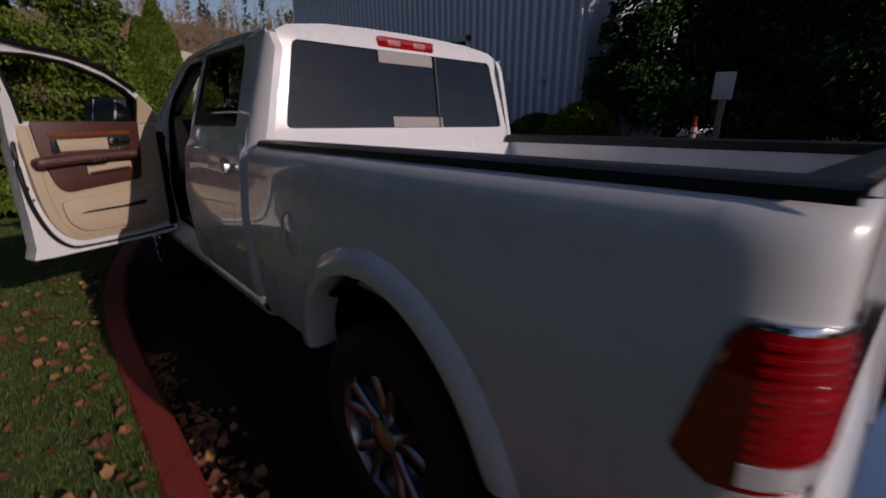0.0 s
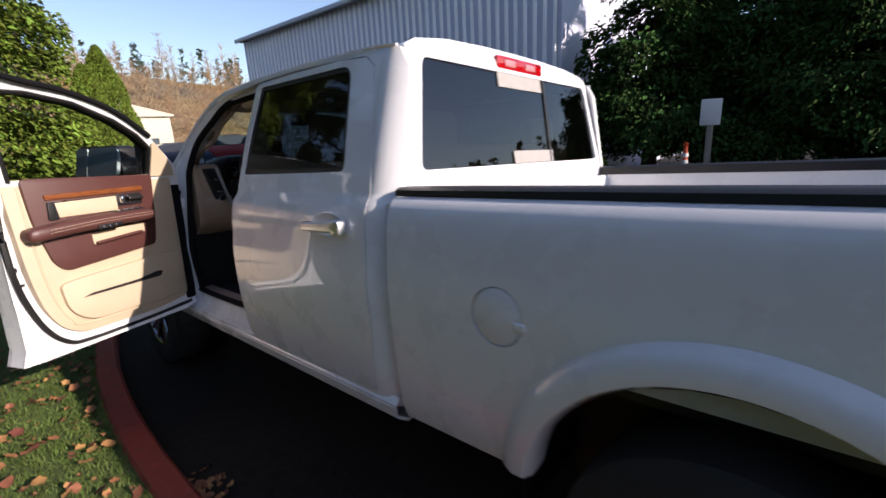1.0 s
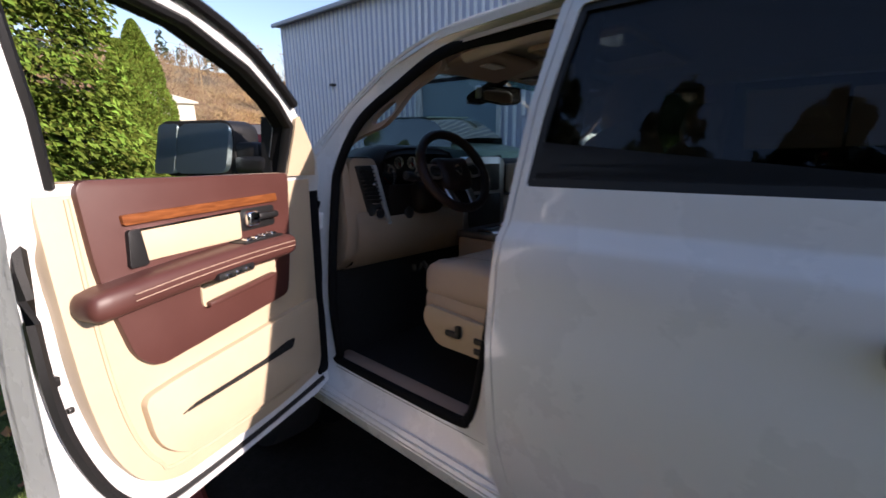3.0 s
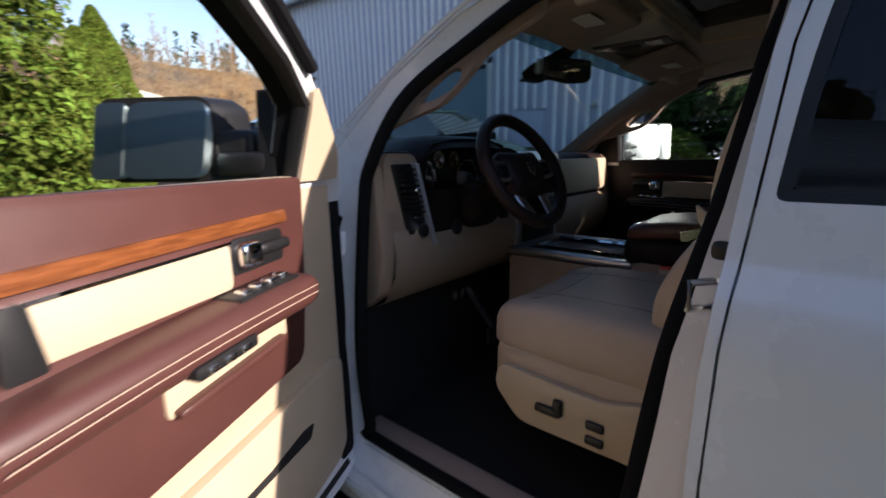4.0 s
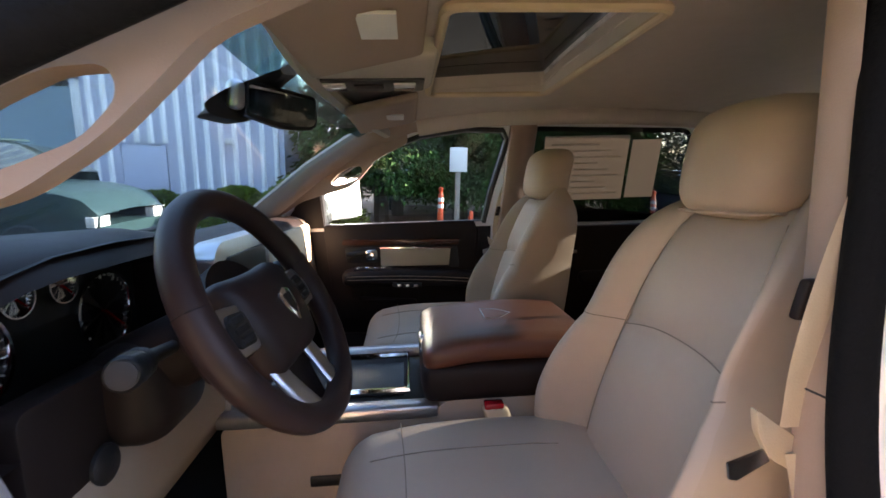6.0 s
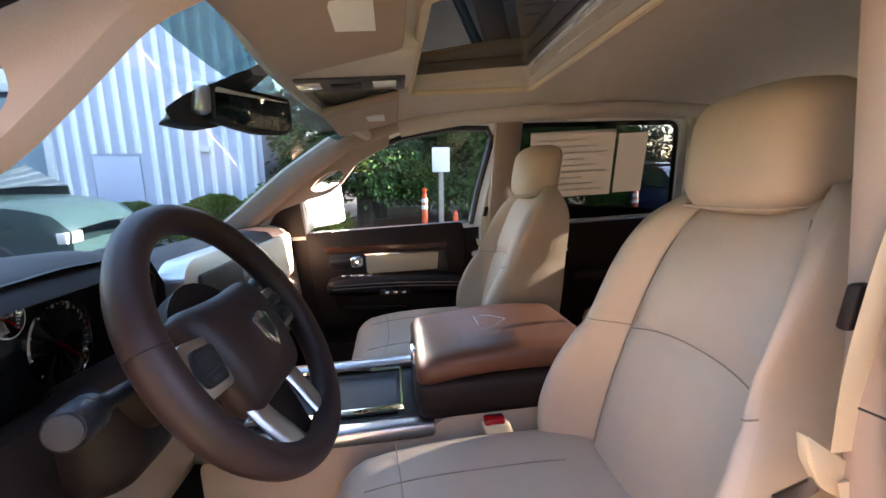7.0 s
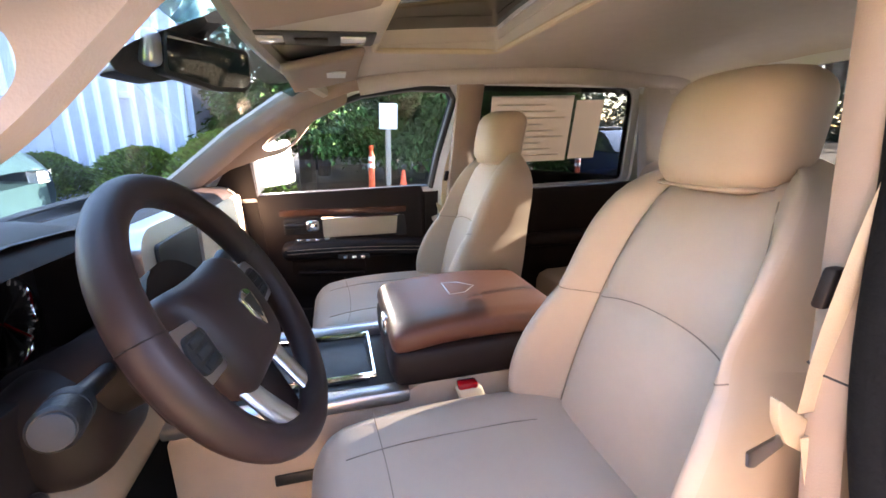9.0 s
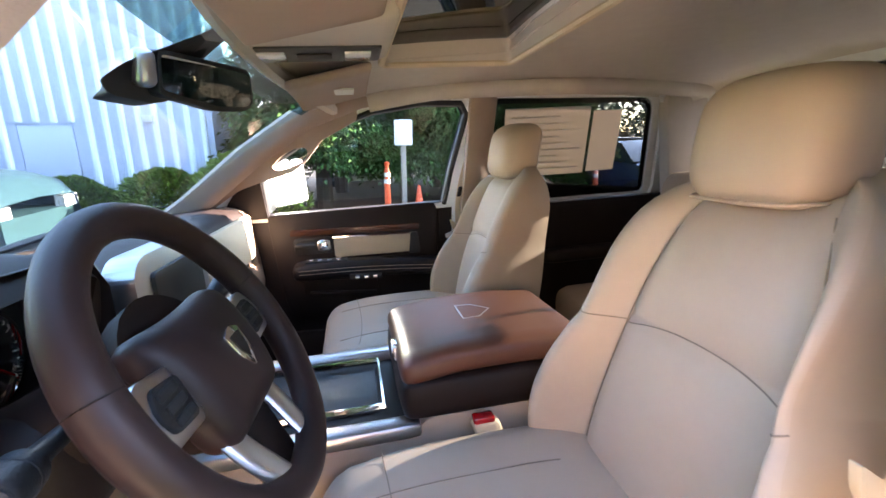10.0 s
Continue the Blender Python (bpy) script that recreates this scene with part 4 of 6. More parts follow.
    # map pocket at the foot of the panel
    part("map_pocket", plate(rounded([(0.10, 0.735), (0.68, 0.735), (0.775, 0.81), (0.795, 0.955), (0.70, 0.968), (0.10, 1.005)], [0.04, 0.08, 0.06, 0.03, 0.05, 0.03]), w - 0.01, w + 0.022, 0.010), low, door, "tan moulded map pocket")
    part("pocket_slot", plate(rounded([(0.262, 0.868), (0.708, 0.866), (0.66, 0.878), (0.40, 0.884), (0.285, 0.902), (0.246, 0.898)], 0.006), w, w + 0.0245), CARPET, door)
    # front sail of the window frame
    part("sail_trim", shifted(skin([(4.138, 1.462), (3.986, 1.462), (3.988, 1.60), (3.985, 1.646), (4.00, 1.655), (4.085, 1.568), (4.126, 1.512), (4.138, 1.466)], [], lambda y, z: inner_x(y, z) + 0.041, 0.016, zs=[1.49, 1.52, 1.55, 1.58, 1.61], side=-1)), TAN if side < 0 else DARKBROWN, door, "tan trim along the window frame" if side < 0 else "")
    part("mirror_sail", plate([(0.12, 1.47), (0.215, 1.47), (0.20, 1.66)], 0.02, 0.06), BLACK, door)
    part("lock_latch", put(rbox(P(0.940, 0.066, 1.065), (0.016, 0.014, 0.012), 0.006, 3)), BLACK, door)
    part("rubber_plug", put(rbox(P(0.915, 0.070, 0.988), (0.006, 0.007, 0.007), 0.004, 3)), BLACK, door)
    part("bottom_seal", put(tube([P(0.02, 0.03, 0.600), P(0.5, 0.03, 0.597), P(0.97, 0.03, 0.600)], 0.014, 6)), BLACK, door)
    hd = part("outer_handle", put(rbox((-0.068, -0.82, 1.243), (0.016, 0.115, 0.021), 0.014, 5)), CHROME, door)
    part("door_check", put(tube([P(0.0, 0.06, 1.05), P(-0.06, 0.09, 1.05)], 0.012, 6)), BLACK, door)
    # towing mirror
    def M(a, b):
        """Along the mirror's face: a from its inner to its outer end, b depth forwards."""
        u0, w0, u1, w1 = (0.202, -0.101, 0.262, -0.378) if side < 0 else (0.13, -0.25, 0.30, -0.53)
        n_ = Vector((w1 - w0, u1 - u0)).normalized()
        return (u0 + (u1 - u0) * a - b * abs(n_.x), w0 + (w1 - w0) * a - b * n_.y * -1)
    def mirror_part(a0, a1, z0, z1, b0, b1, r=0.03, tilt=0.0):
        prof = rounded([(a0, z0), (a1, z0), (a1, z1), (a0, z1)], [0, 0, 0, 0])
        L = 0.283
        pts = rounded([(a0 * L, z0), (a1 * L, z0), (a1 * L, z1), (a0 * L, z1)], r, 6)
        bm = bmesh.new()
        rings = []
        for b, shrink in ((b0, 0.0), (b0 + (b1 - b0) * 0.75, 0.0), (b1, 0.02)):
            cx, cz = (a0 + a1) * L / 2, (z0 + z1) / 2
            ring = []
            for a, z in pts:
                a_, z_ = cx + (a - cx) * (1 - shrink * 4), cz + (z - cz) * (1 - shrink * 4)
                u, w_ = M(a_ / L, b + tilt * (z_ - 1.56))
                ring.append(bm.verts.new(P(u, w_, z_)))
            rings.append(ring)
        for A, B in zip(rings, rings[1:]):
            for i in range(len(A)):
                bm.faces.new((A[i], A[(i + 1) % len(A)], B[(i + 1) % len(B)], B[i]))
        bm.faces.new(rings[0])
        bm.faces.new(list(reversed(rings[-1])))
        return put(bm)
    mz_ = 1.655 if side < 0 else 1.690
    mir = part("door_mirror", mirror_part(0, 1, 1.462, mz_, 0.0, 0.11, 0.045), BLACK if side < 0 else CHROME, door, "folding towing mirror")
    tl_ = 0.20 if side < 0 else 0.05
    part("mirror_glass", mirror_part(0.02, 0.70, 1.472, mz_ - 0.010, -0.003 - 0.09 * tl_, 0.004, 0.036, tl_), TEALMIRROR if side < 0 else BRIGHTMIRROR, mir, "main mirror glass")
    part("wide_mirror_glass", mirror_part(0.72, 0.98, 1.472, mz_ - 0.010, -0.003 - 0.09 * tl_, 0.004, 0.018, tl_), TEALMIRROR if side < 0 else BRIGHTMIRROR, mir, "narrow wide-angle mirror glass")
    if side > 0:
        part("mirror_bracket", put(join(*[tube([P(0.14, -0.02, zz), P(0.16, -0.32, zz)], 0.014, 8) for zz in (1.50, 1.55)])), BLACK, mir)
    part("mirror_arm", put(join(rbox(P(0.165, -0.065, 1.535), (0.06, 0.035, 0.045), 0.02, 4), rbox(P(0.175, -0.03, 1.50), (0.07, 0.04, 0.03), 0.015, 4))), BLACK, mir)
    return door


front_door(-1, -66.5, True)
front_door(1, 0, False)
# closed passenger window
part("passenger_window_glass", skin(grow(FWIN, 0.008), [], lambda y, z: cab_x(3.6, z) - 0.03 - 0.10 * max(0.0, y - 3.9) * (z - 1.40), 0.004, zs=[1.47 + 0.02 * q for q in range(1, 19)], ys=[3.3 + 0.1 * q for q in range(8)], side=1), GLASS, truck, "clear side glass").visible_shadow = False
for s_ in (-1, 1):
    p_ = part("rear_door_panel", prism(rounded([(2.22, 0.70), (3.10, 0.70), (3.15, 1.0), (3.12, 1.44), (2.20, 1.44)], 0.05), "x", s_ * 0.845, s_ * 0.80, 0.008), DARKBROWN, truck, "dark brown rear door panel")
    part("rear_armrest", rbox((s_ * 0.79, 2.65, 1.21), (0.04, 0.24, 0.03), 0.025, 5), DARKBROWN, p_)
    part("rear_inner_handle", tube([(s_ * 0.79, 2.96, 1.33), (s_ * 0.785, 2.90, 1.33)], 0.011, 8), CHROME, p_)


# ---------------------------------------------------------------- seats
SEAT_W = smooth_table([(1.02, 0.19), (1.06, 0.225), (1.12, 0.247), (1.20, 0.254), (1.28, 0.249), (1.34, 0.236), (1.39, 0.224), (1.44, 0.222), (1.50, 0.221), (1.55, 0.207), (1.585, 0.178), (1.61, 0.125), (1.62, 0.09)])
SEAT_B = smooth_table([(1.02, 0.03), (1.10, 0.075), (1.20, 0.098), (1.28, 0.090), (1.34, 0.072), (1.39, 0.055), (1.44, 0.049), (1.50, 0.040), (1.56, 0.022), (1.60, 0.005), (1.62, 0.0)])
SEAT_D = smooth_table([(1.02, 0.14), (1.15, 0.165), (1.30, 0.162), (1.40, 0.150), (1.50, 0.125), (1.56, 0.095), (1.60, 0.060), (1.62, 0.040)])
SEAT_S = smooth_table([(1.02, 0.180), (1.16, 0.180), (1.36, 0.155), (1.47, 0.137), (1.57, 0.102), (1.62, 0.06)])


def seat(side, x0, name, label):
    def yc(z):
        return 3.302 - 0.30 * (z - 1.08) + 0.018 * math.sin(min(1.0, max(0.0, (z - 1.08) / 0.5)) * math.pi)

    def front(s, z):
        """Point on the face of the backrest: s runs from -1 to 1 across it, with the long seams at -0.5 and 0.5."""
        wide, f = SEAT_W(z), SEAT_S(z) / SEAT_W(z)
        a = abs(s) / 0.5 * f if abs(s) < 0.5 else f + (abs(s) - 0.5) / 0.5 * (1 - f)
        roll = 0.0
        if a > f:
            k = min(1.0, (a - f) / ((1 - f) * 0.62))
            roll = SEAT_B(z) * k * k * (3 - 2 * k)
        q = max(0.0, (a - (1 - 0.38 * (1 - f))) / (0.38 * (1 - f)))
        roll -= (0.022 + 0.25 * SEAT_B(z)) * (1 - math.sqrt(max(0.0, 1 - min(1.0, q) ** 2)))
        top = min(1.0, max(0.0, (z - 1.545) / 0.075)) * (1 - 0.35 * min(1.0, a) ** 2)
        groove = -0.008 * math.exp(-((a - f) * wide / 0.007) ** 2)
        # padding swells between its seams
        swell = 0.010 * math.sin(min(1.0, max(0.0, (z - 1.10) / 0.27)) * math.pi) + 0.007 * math.sin(min(1.0, max(0.0, (z - 1.39) / 0.19)) * math.pi)
        crease = -0.006 * math.exp(-((z - 1.385) / 0.012) ** 2) if a < f else -0.004 * math.exp(-((z - 1.372) / 0.010) ** 2)
        slim = 1 - (0.05 + 0.12 * min(1.0, max(0.0, (z - 1.33) / 0.08))) * max(0.0, a - f) / (1 - f) - 0.075 * min(1.0, a / f) if s * side > 0 else 1.0
        return Vector((x0 + math.copysign(a, s) * wide * slim, yc(z) + roll + groove + crease + swell * (1 - min(1, a / f) ** 4) - 0.085 * top ** 2, z))
    bm = bmesh.new()
    ss = [-1, -0.99, -0.97, -0.94, -0.90, -0.85, -0.80, -0.74, -0.68, -0.62, -0.57, -0.53, -0.515, -0.5, -0.485, -0.46, -0.40, -0.30, -0.15, 0]
    ss = ss + [-v for v in ss[:-1][::-1]]
    rings, zs_ = [], sorted([1.02 + 0.60 * k / 36 for k in range(37)] + [1.365, 1.378, 1.385, 1.392])
    for z in zs_:
        fr = [front(v, z) for v in ss]
        bk = []
        for v in (0.99, 0.93, 0.7, 0.35, 0, -0.35, -0.7, -0.93, -0.99):
            bk.append(Vector((x0 + v * SEAT_W(z) * 0.985, yc(z) - SEAT_D(z) * (1 - 0.16 * abs(v) ** 6) - 0.030 * min(1, max(0.0, (z - 1.57) / 0.05)) ** 2, z)))
        rings.append([bm.verts.new(p) for p in fr + bk])
    m_ = len(rings[0])
    nf = len(ss)
    for A, B in zip(rings, rings[1:]):
        for k in range(m_):
            f = bm.faces.new((A[k], A[(k + 1) % m_], B[(k + 1) % m_], B[k]))
            if k >= nf - 4 or k < 3:
                f.material_index = 1
    bm.faces.new(rings[0])
    bm.faces.new(list(reversed(rings[-1])))
    body = part(name, bm, (LEATHER, LEATHER_BACK), truck, label, 80)

    def cush(p):
        dx = (p.x - x0) / 0.26
        front_ = max(0.0, (p.y - 3.55) / 0.25)
        up = 0.026 * abs(dx) ** 4 if p.z > 1.08 else 0
        return (p.x - (p.x - x0) * 0.05 * front_, p.y, p.z + up - 0.035 * front_ ** 2 * (1 if p.z > 1.05 else 0.2) - 0.03 * max(0, (3.4 - p.y) / 0.3))
    part("cushion", rbox((x0, 3.495, 1.065), (0.258, 0.282, 0.085), 0.07, 12, cush), LEATHER, body, "padded leather cushion")
    part("cushion_skirt", rbox((x0, 3.48, 0.965), (0.254, 0.275, 0.075), 0.04, 8), LEATHER_BACK, body, "tan cushion skirt")
    part("side_shield", prism(rounded([(3.20, 0.84), (3.66, 0.84), (3.735, 0.92), (3.72, 0.985), (3.45, 0.965), (3.25, 1.02), (3.18, 1.0)], 0.03), "x", x0 + side * 0.248, x0 + side * 0.274, 0.006), TAN, body, "tan plastic side shield")
    part("seat_switch", join(rbox((x0 + side * 0.281, 3.575, 0.905), (0.008, 0.034, 0.011), 0.007, 3), rbox((x0 + side * 0.281, 3.55, 0.92), (0.008, 0.012, 0.022), 0.007, 3)), BLACK, body)
    for zz in (0.905, 0.868):
        part("lumbar_switch", rbox((x0 + side * 0.277, 3.46, zz), (0.006, 0.022, 0.011), 0.006, 3), BLACK, body)

    hx = x0 - side * 0.014

    def head(p):
        t = (p.z - 1.662) / 0.09
        k = 1 - 0.10 * max(0.0, -t) ** 2 - 0.05 * max(0.0, t) ** 2
        return (hx + (p.x - hx) * k, p.y - 0.020 * t - 0.022 * ((p.x - hx) / 0.14) ** 2 - 0.012 * max(0.0, -t) ** 2, p.z - 0.010 * max(0, t) * ((p.x - hx) / 0.12) ** 2)
    part("headrest", rbox((hx, 3.118, 1.658), (0.106, 0.060, 0.086), 0.044, 14, head), LEATHER_BACK, body, "padded headrest", 70)
    part("headrest_seam", tube(spline([head(Vector((hx + 0.097 * a, 3.118 + 0.058 * b, 1.583))) for a, b in ((-1, -0.6), (-0.98, 0.5), (-0.8, 0.96), (-0.4, 1.0), (0, 1.0), (0.4, 1.0), (0.8, 0.96), (0.98, 0.5), (1, -0.6))], 4), 0.0026, 6), LEATHER, body)
    for sx in (-0.05, 0.05):
        part("headrest_post", tube([(x0 + sx, 3.08, 1.54), (x0 + sx, 3.10, 1.62)], 0.007, 6), CHROME, body)

    def seam(points):
        return tube(spline([p + Vector((0, 0.0006, 0)) for p in points], 4), 0.0011, 5)
    for sx in (-1, 1):
        part("back_seam", seam([front(sx * 0.5, 1.08 + 0.49 * k / 9) + Vector((0, 0.002, 0)) for k in range(10)]), SEAM, body)
        part("wing_seam", seam([front(sx * (0.52 + 0.42 * k / 6), 1.372 + 0.010 * k / 6) for k in range(7)]), SEAM, body)
    part("back_seam", seam([front(v, 1.390 - 0.022 * (v / 0.5) ** 2) for v in (-0.5, -0.45, -0.36, -0.24, -0.12, 0, 0.12, 0.24, 0.36, 0.45, 0.5)]), SEAM, body)
    cz = lambda x, y: Vector(cush(Vector((x, y, 1.150)))).z + 0.0005
    part("cushion_seam", seam([Vector((x0 - 0.22 + 0.44 * k / 12, 3.655 - 0.012 * math.sin(k / 12 * math.pi), cz(x0 - 0.22 + 0.44 * k / 12, 3.655))) for k in range(13)]), SEAM, body)
    for sx in (-0.13, 0.13):
        part("cushion_seam", seam([Vector((x0 + sx, 3.36 + 0.05 * k, cz(x0 + sx, 3.36 + 0.05 * k))) for k in range(8)]), SEAM, body)
    return body


seat(-1, -0.462, "driver_seat", "driver's seat in tan leather")
ps = seat(1, 0.462, "passenger_seat", "passenger seat in tan leather")
ps.location.y = 0.03
rb = part("rear_bench", rbox((0, 2.36, 1.24), (0.74, 0.09, 0.30), 0.07, 8, lambda p: (p.x, p.y - 0.10 * (p.z - 1.0), p.z)), LEATHER_BACK, truck, "rear bench seat in tan leather")
part("bench_cushion", rbox((0, 2.62, 1.00), (0.74, 0.26, 0.10), 0.06, 8), LEATHER, rb)
for x_ in (-0.46, 0.46):
    part("rear_headrest", rbox((x_, 2.30, 1.60), (0.13, 0.05, 0.085), 0.045, 6), LEATHER_BACK, rb)


# ---------------------------------------------------------------- dashboard
def dash():
    top = [(4.50, 1.445), (4.44, 1.485), (4.30, 1.512), (4.16, 1.520), (4.085, 1.508), (4.062, 1.480), (4.055, 1.40), (4.05, 1.31)]
    def hood(x):
        return math.exp(-(((x + 0.44) / 0.235) ** 6))
    rows = []
    for i in range(41):
        x = -0.80 + 1.60 * i / 40
        h = hood(x)
        row = []
        for k, (y, z) in enumerate(top):
            zz = z + h * (0.058 if 2 <= k <= 5 else 0)
            yy = y - h * (0.045 if 3 <= k <= 5 else 0) + (0.03 * h if k > 5 else 0)
            row.append((x, yy, zz))
        rows.append(row)
    bm = sheet(rows)
    # the instruments sit back in an opening under the hood
    bmesh.ops.delete(bm, geom=[f for f in bm.faces if abs(f.calc_center_median().x + 0.44) < 0.215 and f.calc_center_median().z < 1.53 and f.calc_center_median().y < 4.10], context="FACES")
    d = part("dashboard", bm, DARKBROWN, truck, "dark brown padded dashboard top with cluster hood", 50)
    part("cluster_shroud", sheet([[(x, y, z) for y in (4.03, 4.16)] for x, z in ((-0.66, 1.36), (-0.665, 1.50), (-0.63, 1.548), (-0.55, 1.562), (-0.44, 1.566), (-0.33, 1.562), (-0.25, 1.548), (-0.215, 1.50), (-0.22, 1.36), (-0.66, 1.36))]), DARKBROWN, d)
    # lower half in tan
    low = [(4.05, 1.312), (4.035, 1.30), (4.02, 1.24), (4.032, 1.17), (4.08, 1.09), (4.17, 1.045)]
    part("lower_dashboard", sheet([[(x, y, z) for y, z in low] for x in [-0.80 + 0.1 * i for i in range(17)]]), DASHTAN, d, "tan lower dashboard", 60)
    for sx in (-1, 1):
        part("dash_end_cap", prism(rounded([(4.42, 1.47), (4.12, 1.522), (4.055, 1.50), (4.03, 1.24), (4.06, 1.12), (4.18, 1.04)], 0.03), "x", sx * 0.845, sx * 0.785, 0.022), DASHTAN, d, "tan end cap")
    # driver's air vent and light switch
    lo_, hi_ = 1.252, 1.492
    vl = lambda z: -0.725 - 0.068 * (z - lo_) / (hi_ - lo_)
    vr = lambda z: -0.645 - 0.072 * (z - lo_) / (hi_ - lo_)
    part("vent_bezel", prism(rounded([(-0.815, 1.20), (-0.612, 1.195), (-0.690, 1.520), (-0.815, 1.522)], 0.03), "y", 4.042, 4.10, 0.012), DASHTAN, d, "tan vent surround")
    v = part("vent_recess", prism(rounded([(vl(lo_), lo_), (vr(lo_), lo_ - 0.004), (vr(hi_), hi_), (vl(hi_), hi_)], 0.010), "y", 4.032, 4.08, 0.003), BLACK, d, "black air vent")
    for i in range(9):
        z = 1.352 + 0.0155 * i
        part("vent_slat", prism([(vl(z) + 0.007, z), (vr(z) - 0.007, z - 0.003), (vr(z) - 0.007, z + 0.003), (vl(z) + 0.007, z + 0.006)], "y", 4.014, 4.034), BLACK, v)
    part("vent_knob", rbox((-0.722, 4.010, 1.418), (0.010, 0.006, 0.006), 0.004, 3), CHROME, v)
    part("dimmer_wheel", rbox((-0.706, 4.024, 1.340), (0.020, 0.006, 0.004), 0.003, 3), CHROME, v)
    part("light_switch", lathe([(0.001, 0), (0.026, 0), (0.024, 0.014), (0.001, 0.016)], 20, pose(-0.693, 4.030, 1.297, 90, 0, 0)), CHROME, v)
    part("light_switch_face", lathe([(0.001, 0), (0.020, 0), (0.018, 0.006), (0.001, 0.007)], 20, pose(-0.693, 4.015, 1.297, 90, 0, 0)), BLACK, v)
    part("vent_strip", prism([(vr(lo_) - 0.002, lo_ - 0.006), (vr(lo_) + 0.016, lo_ - 0.004), (vr(hi_) + 0.014, hi_ + 0.002), (vr(hi_) - 0.002, hi_)], "y", 4.016, 4.06, 0.004), TRIMSILVER, d, "satin silver strip")
    part("demister_grille", box(-0.792, -0.715, 4.045, 4.075, 1.517, 1.527, 0.003), BLACK, d, "black demister grille")
    # instrument cluster
    c = part("instrument_panel", prism(rounded([(-0.665, 1.35), (-0.21, 1.35), (-0.21, 1.54), (-0.44, 1.565), (-0.665, 1.54)], 0.03), "y", 4.150, 4.18), BLACK, d, "black instrument cluster")
    for cx, r, nm in ((-0.560, 0.068, "speedometer"), (-0.310, 0.068, "tachometer"), (-0.475, 0.028, "small_gauge"), (-0.395, 0.028, "small_gauge")):
        zc = 1.437 if r > 0.05 else 1.50
        m = pose(cx, 4.148, zc, 90, 0, 0)
        g = part(nm, lathe([(r * 0.9, 0.0), (r, 0.004), (r, 0.010), (r * 0.93, 0.010), (r * 0.90, 0.003)], 36, m), CHROME, c)
        part("dial_face", lathe([(0.001, 0.001), (r * 0.9, 0.001), (r * 0.9, 0.003), (0.001, 0.003)], 36, m), BLACK, g)
        ticks = []
        for k in range(25):
            a = radians(-40 + 260 * k / 24)
            l = 0.80 if k % 3 == 0 else 0.86
            ticks.append(tube([(math.cos(a) * r * l, math.sin(a) * r * l, 0.0042), (math.cos(a) * r * 0.93 * 0.96, math.sin(a) * r * 0.93 * 0.96, 0.0042)], 0.0011, 4))
        tk = join(*ticks)
        tk.transform(m)
        part("dial_ticks", tk, SIGNWHITE, g)
        nd = tube([(0, 0, 0.0055), (0.62 * r, -0.55 * r, 0.0055)], 0.0016, 4)
        nd.transform(m)
        part("needle", nd, REDLENS, g)
    part("steering_column", join(tube([(-0.42, 3.88, 1.44), (-0.42, 4.06, 1.36)], 0.055, 24), rbox((-0.42, 4.02, 1.35), (0.085, 0.06, 0.075), 0.055, 10)), DARKBROWN, d)
    stalk = part("column_stalk", tube([(-0.46, 3.955, 1.420), (-0.54, 3.942, 1.434), (-0.580, 3.932, 1.442), (-0.584, 3.931, 1.443), (-0.632, 3.917, 1.451), (-0.636, 3.916, 1.452)], 0.010, 20, radii=[0.009, 0.010, 0.012, 0.019, 0.019, 0.016]), BLACK, d, "black indicator stalk")
    part("stalk_ring", tube([(-0.600, 3.9265, 1.4457), (-0.604, 3.9253, 1.4464)], 0.0196, 20), GREYCAP, stalk)
    part("stalk_face", tube([(-0.635, 3.9163, 1.4518), (-0.639, 3.9150, 1.4525), (-0.641, 3.9145, 1.4528)], 0.0145, 20, radii=[0.0145, 0.0145, 0.008]), GREYCAP, stalk, "dull grey end cap")
    part("gear_lever", tube([(-0.37, 3.93, 1.42), (-0.27, 3.90, 1.45), (-0.205, 3.88, 1.48)], 0.012, 14, radii=[0.008, 0.009, 0.016]), BLACK, d)
    part("ignition_knob", lathe([(0.001, 0), (0.028, 0), (0.026, 0.02), (0.020, 0.024), (0.001, 0.024)], 20, pose(-0.52, 4.045, 1.285, 90, 0, 0)), BLACK, d)
    part("knee_panel", prism(rounded([(-0.63, 1.205), (-0.50, 1.30), (-0.30, 1.31), (-0.20, 1.25), (-0.22, 1.40), (-0.63, 1.41)], 0.02), "y", 4.03, 4.07, 0.008), DARKBROWN, d)
    # centre stack
    st = part("centre_panel", prism(rounded([(-0.155, 1.14), (0.175, 1.14), (0.185, 1.50), (0.15, 1.525), (-0.13, 1.525), (-0.165, 1.50)], 0.025), "y", 4.02, 4.07, 0.012), SATIN, d, "satin silver centre panel")
    part("touch_screen", prism(rounded([(-0.11, 1.352), (0.13, 1.352), (0.13, 1.49), (-0.11, 1.49)], 0.012), "y", 4.012, 4.03, 0.003), BLACK, st)
    part("climate_panel", prism(rounded([(-0.125, 1.17), (0.145, 1.17), (0.145, 1.335), (-0.125, 1.335)], 0.012), "y", 4.014, 4.03, 0.003), BLACK, st)
    part("glove_box", box(0.24, 0.78, 4.035, 4.055, 1.33, 1.49, 0.012), TAN, d, "tan upper glove box")
    part("foot_pedal", join(box(-0.40, -0.30, 3.98, 3.995, 0.84, 0.90, 0.006), tube([(-0.35, 3.99, 0.88), (-0.35, 4.12, 1.02)], 0.012, 6)), BLACK, d)


dash()


